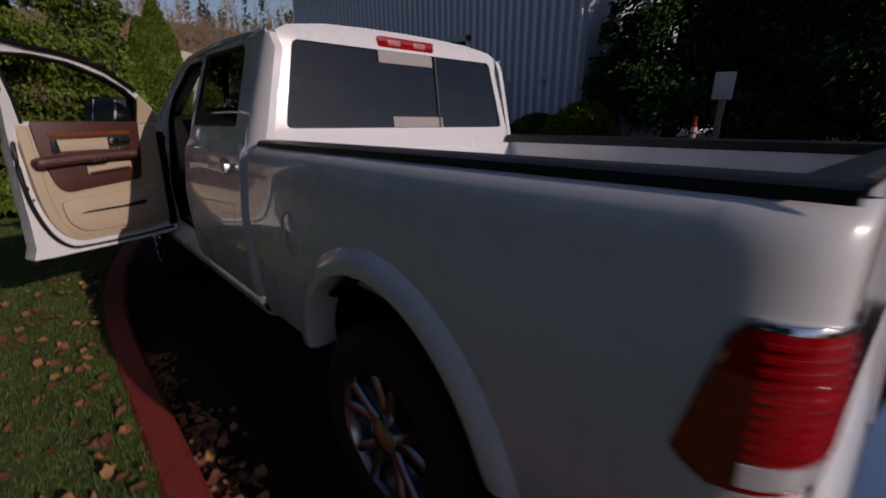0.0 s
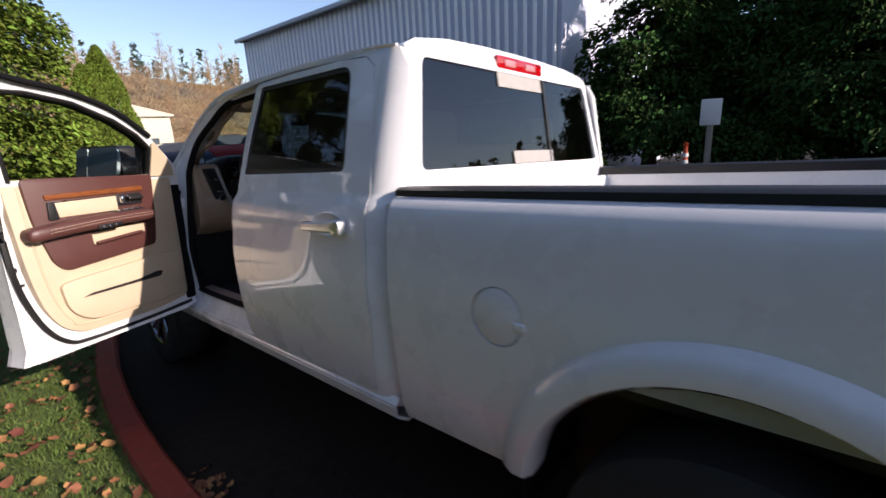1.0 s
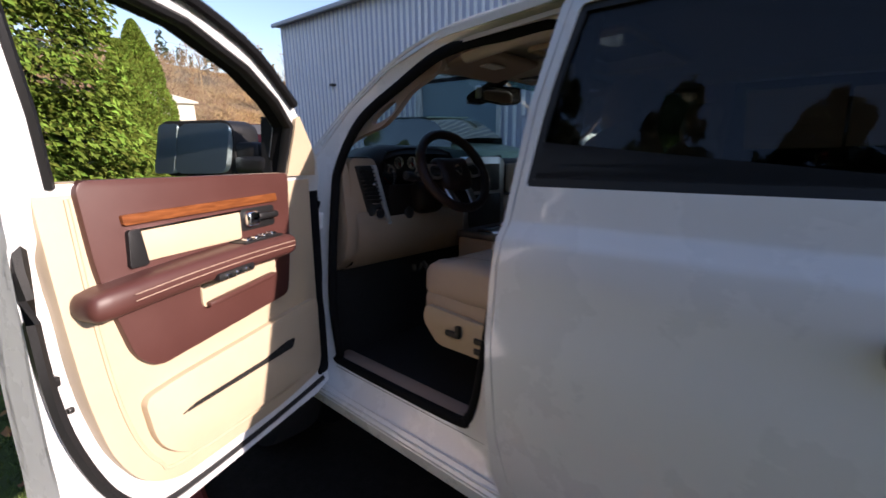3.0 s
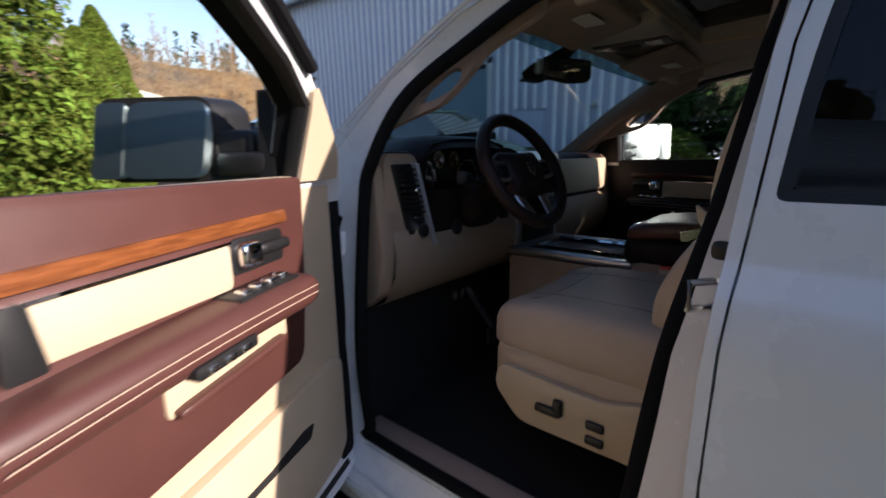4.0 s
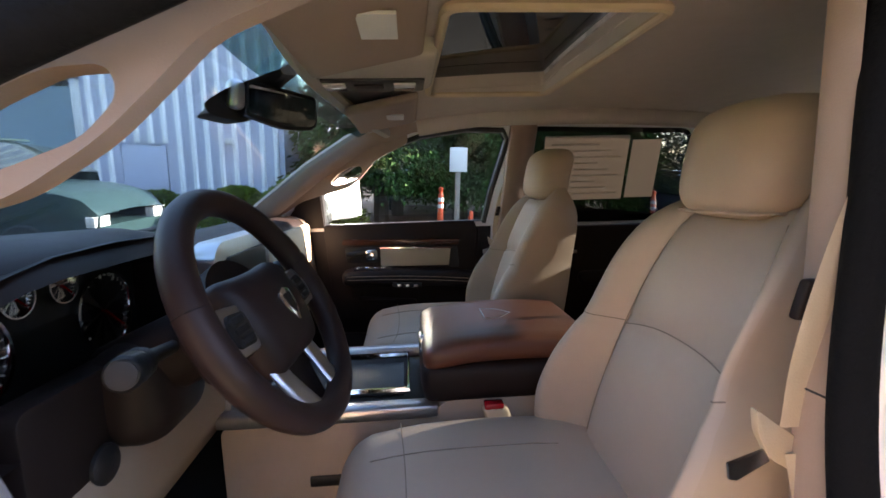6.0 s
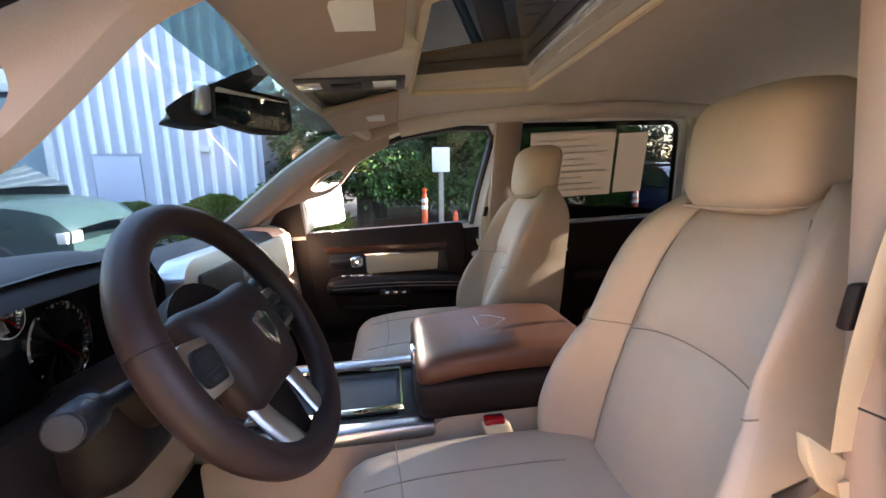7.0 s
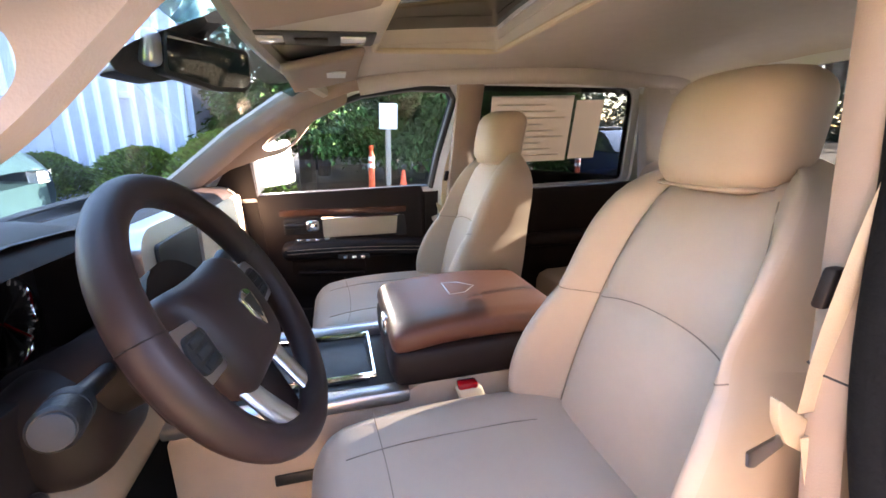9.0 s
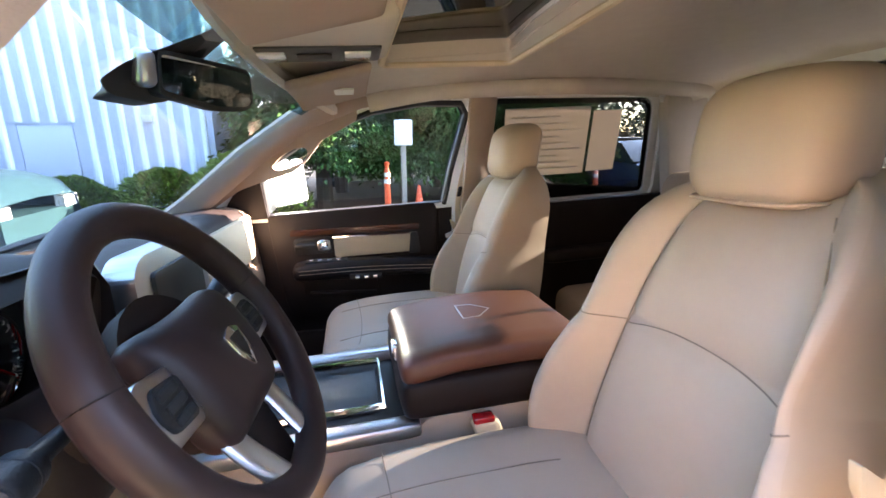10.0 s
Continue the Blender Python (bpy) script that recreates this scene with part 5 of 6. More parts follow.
def steering_wheel():
    C = Vector((-0.449, 3.823, 1.468))
    m = Matrix.Translation(C) @ Matrix.Rotation(radians(-4.1), 4, "Z") @ Matrix.Rotation(radians(90 - 28.6), 4, "X")
    # wheel plane: local x right, y up, z towards the driver
    R = 0.169

    def put(name, bm, mat, label="", angle=38, under=None):
        bm.transform(m)
        return part(name, bm, mat, under or w, label, angle)
    ring = tube([(R * math.cos(2 * math.pi * k / 64), R * math.sin(2 * math.pi * k / 64), 0) for k in range(64)], 0.0195, 16, True, radii=[0.0195 + 0.0015 * max(0.0, math.cos(4 * math.pi * k / 64)) for k in range(64)])
    ring.transform(m)
    w = part("steering_wheel", ring, WHEELSKIN, truck, "dark brown leather steering wheel with silver spokes", 60)
    # stitched joints of the leather
    for a in (14, 166):
        a = radians(a)
        c, e = math.cos(a), math.sin(a)
        put("rim_joint", tube([(R * c + 0.0206 * c * math.cos(q), R * e + 0.0206 * e * math.cos(q), 0.0206 * math.sin(q)) for q in [2 * math.pi * k / 20 for k in range(20)]], 0.0009, 5, True), DARKBROWN)

    def dome(p):
        k = 1 - (p.x / 0.105) ** 2
        wide = 1.0 + 1.1 * (p.y + 0.012) + (0.0 if p.y > -0.03 else 1.6 * (p.y + 0.03))
        return (p.x * wide, p.y + 0.010 * (1 - k) * (1 if p.y > 0 else -0.4), p.z + 0.022 * k * max(0.2, 1 - ((p.y + 0.012) / 0.085) ** 2))
    put("hub_pad", rbox((0, -0.012, -0.022), (0.088, 0.072, 0.026), 0.025, 12, dome), WHEELSKIN, "moulded airbag cover", 60)
    put("hub_shell", lathe([(0.001, -0.085), (0.060, -0.085), (0.088, -0.055), (0.092, -0.03), (0.001, -0.03)], 28), DARKBROWN)
    for sx in (-1, 1):
        # side arms with a silver surround and its switches
        put("spoke", rbox((sx * 0.118, -0.004, -0.020), (0.050, 0.034, 0.013), 0.011, 6), DARKBROWN)
        frame = prism(rounded([(sx * 0.072, 0.026), (sx * 0.132, 0.034), (sx * 0.150, 0.004), (sx * 0.146, -0.030), (sx * 0.084, -0.034)], 0.010), "z", -0.012, 0.002, 0.003)
        put("switch_bezel", frame, SATIN, "satin silver switch surround")
        pad = put("switch_pad", prism(rounded([(sx * 0.084, 0.017), (sx * 0.124, 0.022), (sx * 0.136, 0.001), (sx * 0.132, -0.021), (sx * 0.092, -0.025)], 0.008), "z", -0.008, 0.006, 0.002), BLACK)
        for q_ in (-1, 0, 1):
            put("wheel_button", rbox((sx * 0.110, -0.002 + q_ * 0.013, 0.0065), (0.015, 0.0045, 0.002), 0.0018, 3), RUBBER, "", 38, pad)
        # broad lower spoke
        put("lower_spoke", tube(spline([(sx * 0.056, -0.062, -0.018), (sx * 0.056, -0.10, -0.012), (sx * 0.050, -0.135, -0.006), (sx * 0.047, -0.163, 0.0)], 4), 0.019, 12, flat=0.42, up=(0, 0, 1)), SATIN, "satin silver lower spoke", 60)
    put("spoke_plate", prism(rounded([(-0.055, -0.075), (0.055, -0.075), (0.040, -0.165), (-0.040, -0.165)], 0.01), "z", -0.030, -0.022, 0.002), DARKBROWN)
    # plain shield badge
    b = prism(rounded([(-0.019, 0.010), (0.0, 0.016), (0.019, 0.010), (0.016, -0.018), (0.0, -0.038), (-0.016, -0.018)], 0.004), "z", 0.018, 0.0265, 0.002)
    badge = put("badge", b, CHROME)
    put("badge_field", prism(rounded([(-0.012, 0.006), (0.012, 0.006), (0.009, -0.014), (0.0, -0.027), (-0.009, -0.014)], 0.003), "z", 0.0262, 0.0275), BLACK, "", 38, badge)


steering_wheel()


def console():
    c = part("centre_console", prism(rounded([(3.10, 0.68), (4.04, 0.68), (4.04, 1.13), (3.60, 1.13), (3.56, 1.165), (3.10, 1.165)], 0.02), "x", -0.175, 0.19, 0.015), CONSOLETAN, truck, "tan centre console with brown padded lid")
    part("console_rail", join(rbox((-0.166, 3.81, 1.148), (0.022, 0.235, 0.016), 0.010, 5)), SATIN, c, "satin silver rail")
    part("console_rail", join(rbox((0.182, 3.81, 1.148), (0.022, 0.235, 0.016), 0.010, 5)), SATIN, c, "satin silver rail")
    part("cup_tray", box(-0.145, 0.16, 3.58, 4.03, 1.125, 1.142, 0.008), BLACK, c)
    part("tray_frame", tube([(-0.10, 3.64, 1.16), (0.12, 3.64, 1.16), (0.12, 3.97, 1.16), (-0.10, 3.97, 1.16)], 0.008, 6, True), CHROME, c)
    part("tray_mat", box(-0.09, 0.11, 3.65, 3.96, 1.142, 1.150, 0.003), BLACK, c)
    lid = part("console_lid", rbox((0.0, 3.405, 1.258), (0.176, 0.200, 0.028), 0.026, 10, lambda p: (p.x, p.y, p.z + 0.014 * (1 - ((p.y - 3.395) / 0.205) ** 2) - 0.05 * max(0, p.y - 3.5))), SADDLE, c, "saddle brown padded lid")
    part("lid_base", rbox((0.0, 3.405, 1.200), (0.180, 0.205, 0.045), 0.03, 6), DARKBROWN, c)
    part("lid_latch", rbox((-0.04, 3.604, 1.255), (0.028, 0.008, 0.020), 0.007, 4), CHROME, c)
    # plain embossed badge outline on the lid
    part("lid_badge", tube([(0.02 + 0.045 * a, 3.41 + 0.038 * b, 1.2985) for a, b in ((-1, 0.9), (1, 0.9), (0.9, -0.1), (0, -1.0), (-0.9, -0.1))], 0.0025, 5, True), SATIN, c)
    part("console_slot", box(-0.180, -0.170, 3.66, 3.86, 0.985, 1.010, 0.004), BLACK, c)
    b = part("belt_buckle", rbox((-0.208, 3.435, 1.112), (0.016, 0.028, 0.056), 0.012, 4, lambda p: (p.x, p.y + 0.35 * (p.z - 1.10), p.z)), TAN, truck, "tan seat belt buckle with red button")
    part("release_button", rbox((-0.208, 3.459, 1.166), (0.013, 0.021, 0.009), 0.005, 3), REDLENS, b)


console()


def cabin_trim():
    # windscreen pillars with grab handles
    for sx in (-1, 1):
        rows = []
        for y, z in [(4.34, 1.43), (4.17, 1.535), (3.95, 1.695), (3.76, 1.808), (3.58, 1.868), (3.48, 1.88)]:
            x = cab_x(y, z) - 0.088
            rows.append([(sx * (x - 0.0), y + 0.02, z - 0.03), (sx * (x - 0.035), y + 0.01, z - 0.025), (sx * (x - 0.055), y + 0.03, z + 0.0), (sx * (x - 0.050), y + 0.075, z + 0.025), (sx * (x + 0.01), y + 0.10, z + 0.03)])
        p_ = part("pillar_trim", sheet(rows), PILLARTAN, truck, "tan windscreen pillar trim", 60)
        hole = rounded([(3.938, 1.652), (3.903, 1.686), (3.852, 1.713), (3.812, 1.716), (3.804, 1.694), (3.826, 1.667), (3.876, 1.647), (3.922, 1.638)], 0.012)
        strip = rounded([(4.20, 1.495), (4.06, 1.578), (3.975, 1.603), (3.926, 1.615), (3.866, 1.631), (3.815, 1.667), (3.782, 1.703), (3.752, 1.738), (3.62, 1.800), (3.62, 1.86), (3.78, 1.785), (3.96, 1.680), (4.20, 1.535)], 0.018)
        part("grab_handle", skin(strip, [hole], lambda y, z: cab_x(y, z) - 0.080, 0.024, side=sx), PILLARTAN, p_, "tan grab handle with a long finger hole")
        # side header above the doors
        hd = spline([(sx * (cab_x(y, z) - 0.135), y, z - 0.020) for y, z in ((2.16, 1.87), (2.5, 1.895), (2.85, 1.905), (3.10, 1.905), (3.36, 1.90), (3.58, 1.872))], 4)
        part("side_header", tube(hd, 0.034, 10), HEADLINER, truck)
        # centre pillar trim
        rows = []
        for y, z, x in ((3.285, 0.70, 0.80), (3.273, 0.95, 0.79), (3.252, 1.20, 0.742), (3.230, 1.42, 0.704), (3.204, 1.65, 0.676), (3.182, 1.86, 0.652)):
            rows.append([(sx * (x + 0.036), y + 0.026, z), (sx * (x + 0.022), y + 0.036, z), (sx * (x + 0.004), y + 0.032, z), (sx * (x - 0.005), y + 0.0, z), (sx * min(x + 0.03, cab_x(y - 0.07, z) - 0.045), y - 0.07, z), (sx * min(x + 0.13, cab_x(y - 0.10, z) - 0.045), y - 0.10, z)])
        bp = part("centre_pillar_trim", sheet(rows), PILLARTAN, truck, "tan centre pillar trim", 60)
        # belt: anchor, webbing, tongue
        part("belt_anchor", rbox((sx * 0.722, 3.185, 1.715), (0.012, 0.020, 0.040), 0.010, 4), TAN, bp)
        web = [(sx * 0.722, 3.195, 1.70), (sx * 0.724, 3.235, 1.60), (sx * 0.724, 3.255, 1.52), (sx * 0.722, 3.262, 1.46), (sx * 0.720, 3.262, 1.40)]
        part("belt_webbing", tube(spline(web, 5), 0.020, 8, flat=0.08, up=(1, 0, 0), radii=[0.010 + 0.012 * min(1.0, k / 20) for k in range(21)]), TAN, bp, "tan seat belt webbing")
        low_ = [(sx * 0.722, 3.258, 1.375), (sx * 0.735, 3.250, 1.30), (sx * 0.76, 3.235, 1.15), (sx * 0.79, 3.22, 0.95)]
        part("belt_webbing", tube(spline(low_, 5), 0.020, 8, flat=0.10, up=(1, 0, 0)), TAN, bp, "tan seat belt webbing")
        plate_ = rounded([(3.306, 1.418), (3.288, 1.404), (3.243, 1.372), (3.240, 1.356), (3.262, 1.350), (3.288, 1.366), (3.302, 1.392)], 0.006)
        tg = part("belt_tongue", prism(plate_, "x", sx * 0.709, sx * 0.718, 0.003), TAN, bp, "pale plastic latch plate")
        part("tongue_blade", prism([(3.292, 1.374), (3.328, 1.362), (3.326, 1.346), (3.318, 1.344), (3.286, 1.362)], "x", sx * 0.712, sx * 0.715), DARKCHROME, tg)
        part("belt_guide", rbox((sx * 0.712, 3.262, 1.520), (0.006, 0.008, 0.019), 0.004, 4, lambda p: (p.x, p.y - 0.25 * (p.z - 1.52), p.z)), DARKBROWN, bp, "dark belt guide")
        part("trim_joint", tube([(sx * 0.697, 3.227, 1.446), (sx * 0.705, 3.260, 1.442), (sx * 0.723, 3.264, 1.438), (sx * 0.738, 3.254, 1.434)], 0.0014, 5), BLACK, bp)
        part("rear_pillar_trim", prism(rounded([(2.14, 1.42), (2.33, 1.42), (2.36, 1.86), (2.14, 1.86)], 0.03), "x", sx * 0.80, sx * 0.74, 0.01), HEADLINER, truck)
    # black seal round the driver's opening
    part("door_seal", tube(spline([(-(cab_x(ya, za) - deep - 0.004), y, z) for (ya, za), (y, z), deep in zip(FDOOR, grow(FOPEN, -0.002), FDEEP)], 8, True), 0.0175, 10, True, up=(1, 0, 0)), SEAL, truck, "black rubber door seal")
    part("jamb_plug", rbox((-0.905, 3.232, 1.372), (0.010, 0.013, 0.014), 0.009, 4), BLACK, truck)
    part("striker", tube([(-0.90, 3.232, 1.285), (-0.935, 3.262, 1.285), (-0.935, 3.262, 1.325), (-0.90, 3.232, 1.325)], 0.006, 6), SATIN, truck)
    # overhead console, visors, mirror
    oc = part("overhead_console", rbox((0.0, 3.70, 1.915), (0.165, 0.15, 0.034), 0.025, 8), HEADLINER, truck, "beige overhead console")
    part("map_light_strip", prism(rounded([(0.0, 3.575), (0.125, 3.575), (0.125, 3.84), (0.0, 3.84)], 0.012), "z", 1.877, 1.89, 0.003), BLACK, oc)
    part("map_light", box(0.030, 0.100, 3.595, 3.650, 1.872, 1.88, 0.004), CLEARLENS, oc)
    part("map_light", box(0.030, 0.100, 3.765, 3.820, 1.872, 1.88, 0.004), CLEARLENS, oc)
    part("button_row", box(0.045, 0.085, 3.675, 3.745, 1.873, 1.88, 0.003), DARKBROWN, oc)
    for sx in (-1, 1):
        vz = lambda y: 1.882 - 0.10 * (y - 3.56)
        # darker vinyl than TAN: low light under the visor put into its colour
        v = part("sun_visor", rbox((sx * 0.41, 3.690, 1.868), (0.205, 0.105, 0.012), 0.012, 8, lambda p: (p.x, p.y, p.z - 0.20 * (p.y - 3.665) - 0.05 * max(0, abs(p.x) - 0.45))), PILLARTAN, truck, "tan sun visor")
        part("visor_label", box(sx * 0.42 - 0.05, sx * 0.42 + 0.05, 3.63, 3.69, 1.852, 1.857), SIGNWHITE, v, "white warning label")
    rm = Matrix.Translation((0.0, 3.885, 1.815)) @ Matrix.Rotation(radians(-34), 4, "Z") @ Matrix.Rotation(radians(7), 4, "X")
    glass_ = [(-0.120, 0.034), (0.064, 0.026), (0.066, -0.026), (0.052, -0.036), (-0.015, -0.040), (-0.122, -0.022)]
    b = prism(rounded(grow(glass_, 0.009), 0.012), "y", -0.008, 0.022, 0.005)
    b.transform(rm)
    mr = part("rear_view_mirror", b, BLACK, truck, "black rear-view mirror")
    b = prism(rounded(glass_, 0.008), "y", -0.0105, -0.0085)
    b.transform(rm)
    part("mirror_glass", b, MIRROR, mr)
    b = rbox((-0.140, 0.006, 0.010), (0.016, 0.018, 0.030), 0.014, 6)
    b.transform(rm)
    part("mirror_end", b, SATIN, mr, "silver end of the mirror shell")
    # sensor pod against the windscreen
    b = prism(rounded([(-0.198, 0.012), (-0.100, 0.072), (-0.055, 0.112), (-0.015, 0.075), (-0.05, -0.02), (-0.108, -0.040), (-0.188, -0.032)], 0.018), "y", 0.030, 0.085, 0.014)
    b.transform(Matrix.Translation((0.0, 3.885, 1.815)) @ Matrix.Rotation(radians(-34), 4, "Z"))
    for v in b.verts:
        v.co.y = min(v.co.y, 4.56 - 0.70 * (v.co.z - 1.475) / 0.44 - 0.016)
    part("sensor_pod", b, BLACK, mr, "black sensor pod")
    part("header_trim", tube(spline([(-0.72, 3.69, 1.832), (-0.4, 3.80, 1.876), (0, 3.835, 1.890), (0.4, 3.80, 1.876), (0.72, 3.69, 1.832)], 4), 0.022, 8), HEADLINER, truck)
    # price sheet inside the passenger side's rear glass
    def on_glass(y, z):
        return (cab_x(y, z) - 0.026, y, z)
    st = part("window_sheet", sheet([[on_glass(y, z) for y in (2.67, 2.85, 3.04)] for z in (1.55, 1.70, 1.822)], (-0.001, 0, 0)), PAPER, truck, "printed paper sheet taped inside the window")
    part("window_sheet", sheet([[on_glass(y, z) for y in (2.525, 2.655)] for z in (1.555, 1.70, 1.802)], (-0.001, 0, 0)), PAPER, truck, "printed paper sheet taped inside the window")
    for i in range(9):
        z = 1.575 + 0.026 * i
        part("print_line", sheet([[(on_glass(y, z)[0] - 0.0022, y, zz) for y in (2.70 + 0.05 * (i % 3), 3.01)] for zz in (z, z + 0.007)]), PAPERINK, st)


cabin_trim()


# ---------------------------------------------------------------- surroundings


def metal_building():
    b = new("metal_building")
    tagged(b, "long blue-grey ribbed metal warehouse with a roller door", "warehouse")
    X, y0, y1, H = 8.4, 6.3, 21.2, 5.62
    opening = lambda a, c, top: [(a, -0.25), (c, -0.25), (c, top), (a, top)]
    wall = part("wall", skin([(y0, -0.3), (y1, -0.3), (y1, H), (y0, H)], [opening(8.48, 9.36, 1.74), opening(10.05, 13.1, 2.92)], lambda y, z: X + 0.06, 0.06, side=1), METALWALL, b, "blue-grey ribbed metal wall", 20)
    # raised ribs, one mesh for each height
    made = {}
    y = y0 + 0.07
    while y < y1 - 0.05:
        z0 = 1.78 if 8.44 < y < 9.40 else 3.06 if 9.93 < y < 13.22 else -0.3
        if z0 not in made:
            made[z0] = part("rib", prism([(0.0, -0.058), (-0.060, -0.032), (-0.060, 0.024), (0.0, 0.046)], "z", z0, H - 0.03), SUNLITRIB, wall)
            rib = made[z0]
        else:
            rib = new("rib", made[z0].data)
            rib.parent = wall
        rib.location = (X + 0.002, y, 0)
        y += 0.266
    part("side_wall", join(box(X, 24, y1 - 0.02, y1 + 0.1, -0.3, H), box(X, 24, y0 - 0.1, y0 + 0.02, -0.3, H), box(23.9, 24, y0, y1, -0.3, H)), METALWALL, b)
    part("roof", prism([(X - 0.28, H - 0.02), (X - 0.28, H + 0.10), (16.2, H + 1.6), (24.3, H + 0.10), (24.3, H - 0.02)], "y", y0 - 0.2, y1 + 0.25), TRIMBLUE, b, "low-pitched metal roof")
    part("gutter", box(X - 0.34, X - 0.24, y0 - 0.2, y1 + 0.25, H - 0.06, H + 0.08, 0.02), TRIMBLUE, b)
    rd = part("roller_door", sheet([[(X + 0.05 + (0.02 if i % 2 else 0.0), y, z) for y in (10.1, 13.05)] for i, z in enumerate([-0.3 + 0.115 * k for k in range(28)])], (0.02, 0, 0)), ROLLER, b, "pale blue roller door", 20)
    part("door_frame", join(box(X - 0.06, X + 0.06, 13.05, 13.19, -0.3, 3.05, 0.01), box(X - 0.06, X + 0.06, 9.98, 10.12, -0.3, 3.05, 0.01), box(X - 0.06, X + 0.06, 9.98, 13.19, 2.90, 3.05, 0.01)), SIGNWHITE, b)
    part("side_door", box(X - 0.01, X + 0.03, 8.50, 9.34, -0.3, 1.73, 0.005), METALWALL, b, "plain blue-grey side door")
    lamp = part("wall_lamp", join(box(X - 0.22, X - 0.04, 17.5, 17.72, 3.05, 3.14, 0.02), tube([(X - 0.05, 17.6, 3.1), (X, 17.6, 3.05)], 0.03, 8)), BLACK, b, "small black wall lamp")
    part("wall_lamp", join(box(X - 0.12, X - 0.02, 7.15, 7.33, 1.78, 1.90, 0.02), tube([(X - 0.03, 7.24, 1.85), (X, 7.24, 1.85)], 0.03, 8)), SIGNWHITE, b, "small white wall lamp")
    return b


ROLLER = material("roller_door_paint", (0.22, 0.33, 0.40), 0.45, grain=0.08, scale=2)
metal_building()


def foliage(n, spot, size, droop=0.5, seed=1, wide=0.26):
    """Many small bent sprays; spot(r) gives a place and the way out from the trunk."""
    r = random.Random(seed)
    verts, faces = [], []
    for _ in range(n):
        p, out = spot(r)
        k = size * r.uniform(0.6, 1.4)
        out = (Vector(out) + Vector((r.gauss(0, 0.45), r.gauss(0, 0.45), r.gauss(0, 0.4) - droop * 0.4))).normalized()
        side = out.cross(Vector((r.gauss(0, 0.6), r.gauss(0, 0.6), 1))).normalized()
        nrm = side.cross(out)
        a = Vector(p)
        i = len(verts)
        verts += [a - side * k * 0.08, a + out * k * 0.5 - side * k * wide + nrm * k * 0.1, a + out * k - nrm * k * droop * 0.35, a + out * k * 0.62 + side * k * wide + nrm * k * 0.1]
        faces += [(i, i + 1, i + 2), (i, i + 2, i + 3)]
    me = bpy.data.meshes.new("crown")
    me.from_pydata(verts, [], faces)
    return me


def conifer(x, y, h, rad, n, size, mat, label, seed, low=0.0, column=False, lumps=9, foot=1.25):
    t = new("conifer_tree")
    z0 = ground_z(x, y) + (0.1 if x < kerb_x(y) else 0.0)
    t.location = (x, y, z0)
    tagged(t, label, "tree")
    part("trunk", tube([(0, 0, -0.1), (0.05, 0.03, h * 0.35), (0.0, 0.08, h * 0.7), (0, 0, h * 0.97)], 0.15, 8, radii=[0.04 * rad + 0.10, 0.03 * rad + 0.08, 0.05, 0.01]), BARK, t)
    r0 = random.Random(seed)
    limbs = []
    for i in range(26 if not column else 6):
        z = low + (h * 0.85 - low) * r0.random() + 0.2
        a = r0.random() * 6.28
        l = rad * (1 - z / h) ** 0.8 * 0.8
        limbs.append(tube([(0, 0, z), (l * 0.5 * math.cos(a), l * 0.5 * math.sin(a), z + 0.05 * l), (l * math.cos(a), l * math.sin(a), z - 0.1 * l)], 0.02, 5, radii=[0.035, 0.022, 0.006]))
    part("limb", join(*limbs), BARK, t)["kind"] = "stuff"
    bough = [(r0.random() * 6.28, low + (h - low) * r0.random() ** foot, r0.uniform(0.65, 1.12)) for _ in range(lumps * 8)]
    def spot(r):
        if column:
            z = low + (h - low) * r.random()
            k = (z - low) / (h - low)
            rr = rad * min(1.0, 2.2 * (1 - k)) ** 0.7 * (0.85 + 0.15 * r.random())
            a = r.random() * 6.28
            rr *= 0.93 + 0.1 * math.sin(3 * a + 5 * z)
            return (rr * math.cos(a), rr * math.sin(a), z), (math.cos(a) * 0.5, math.sin(a) * 0.5, 0.8)
        a0, zb, kb = bough[r.randrange(len(bough))]
        reach = rad * kb * (1 - (zb - low) / (h - low)) ** 0.72 + 0.10
        f = r.random() ** 0.45
        a = a0 + r.gauss(0, 0.17) / (0.35 + f)
        z = zb - 0.22 * reach * f * f + r.gauss(0, 0.10) * (0.4 + f)
        return (reach * f * math.cos(a), reach * f * math.sin(a), max(0.05, z)), (math.cos(a), math.sin(a), -0.15)
    me = foliage(n, spot, size, 0.1 if column else 0.6, seed)
    me.materials.append(mat)
    crown = new("crown", me)
    crown.parent = t
    crown["label"] = "dense green sprays"
    return t


conifer(-2.20, 10.6, 18.0, 2.35, 270000, 0.085, CONIFER, "large bright green cypress on the lawn", 3, lumps=30, foot=1.45)
conifer(-2.6, 12.0, 8.0, 1.9, 30000, 0.13, CONIFER, "tall green cypress behind the lawn", 4)
conifer(1.05, 14.9, 3.3, 0.62, 30000, 0.070, CONIFER, "slim clipped green arborvitae", 5, column=True)
conifer(1.62, 15.8, 3.9, 0.64, 34000, 0.070, CONIFER, "slim green arborvitae on the lawn", 6, column=True)
conifer(0.5, 18.5, 9.0, 1.6, 6000, 0.2, DARKTREE, "tall dark green conifer", 8)
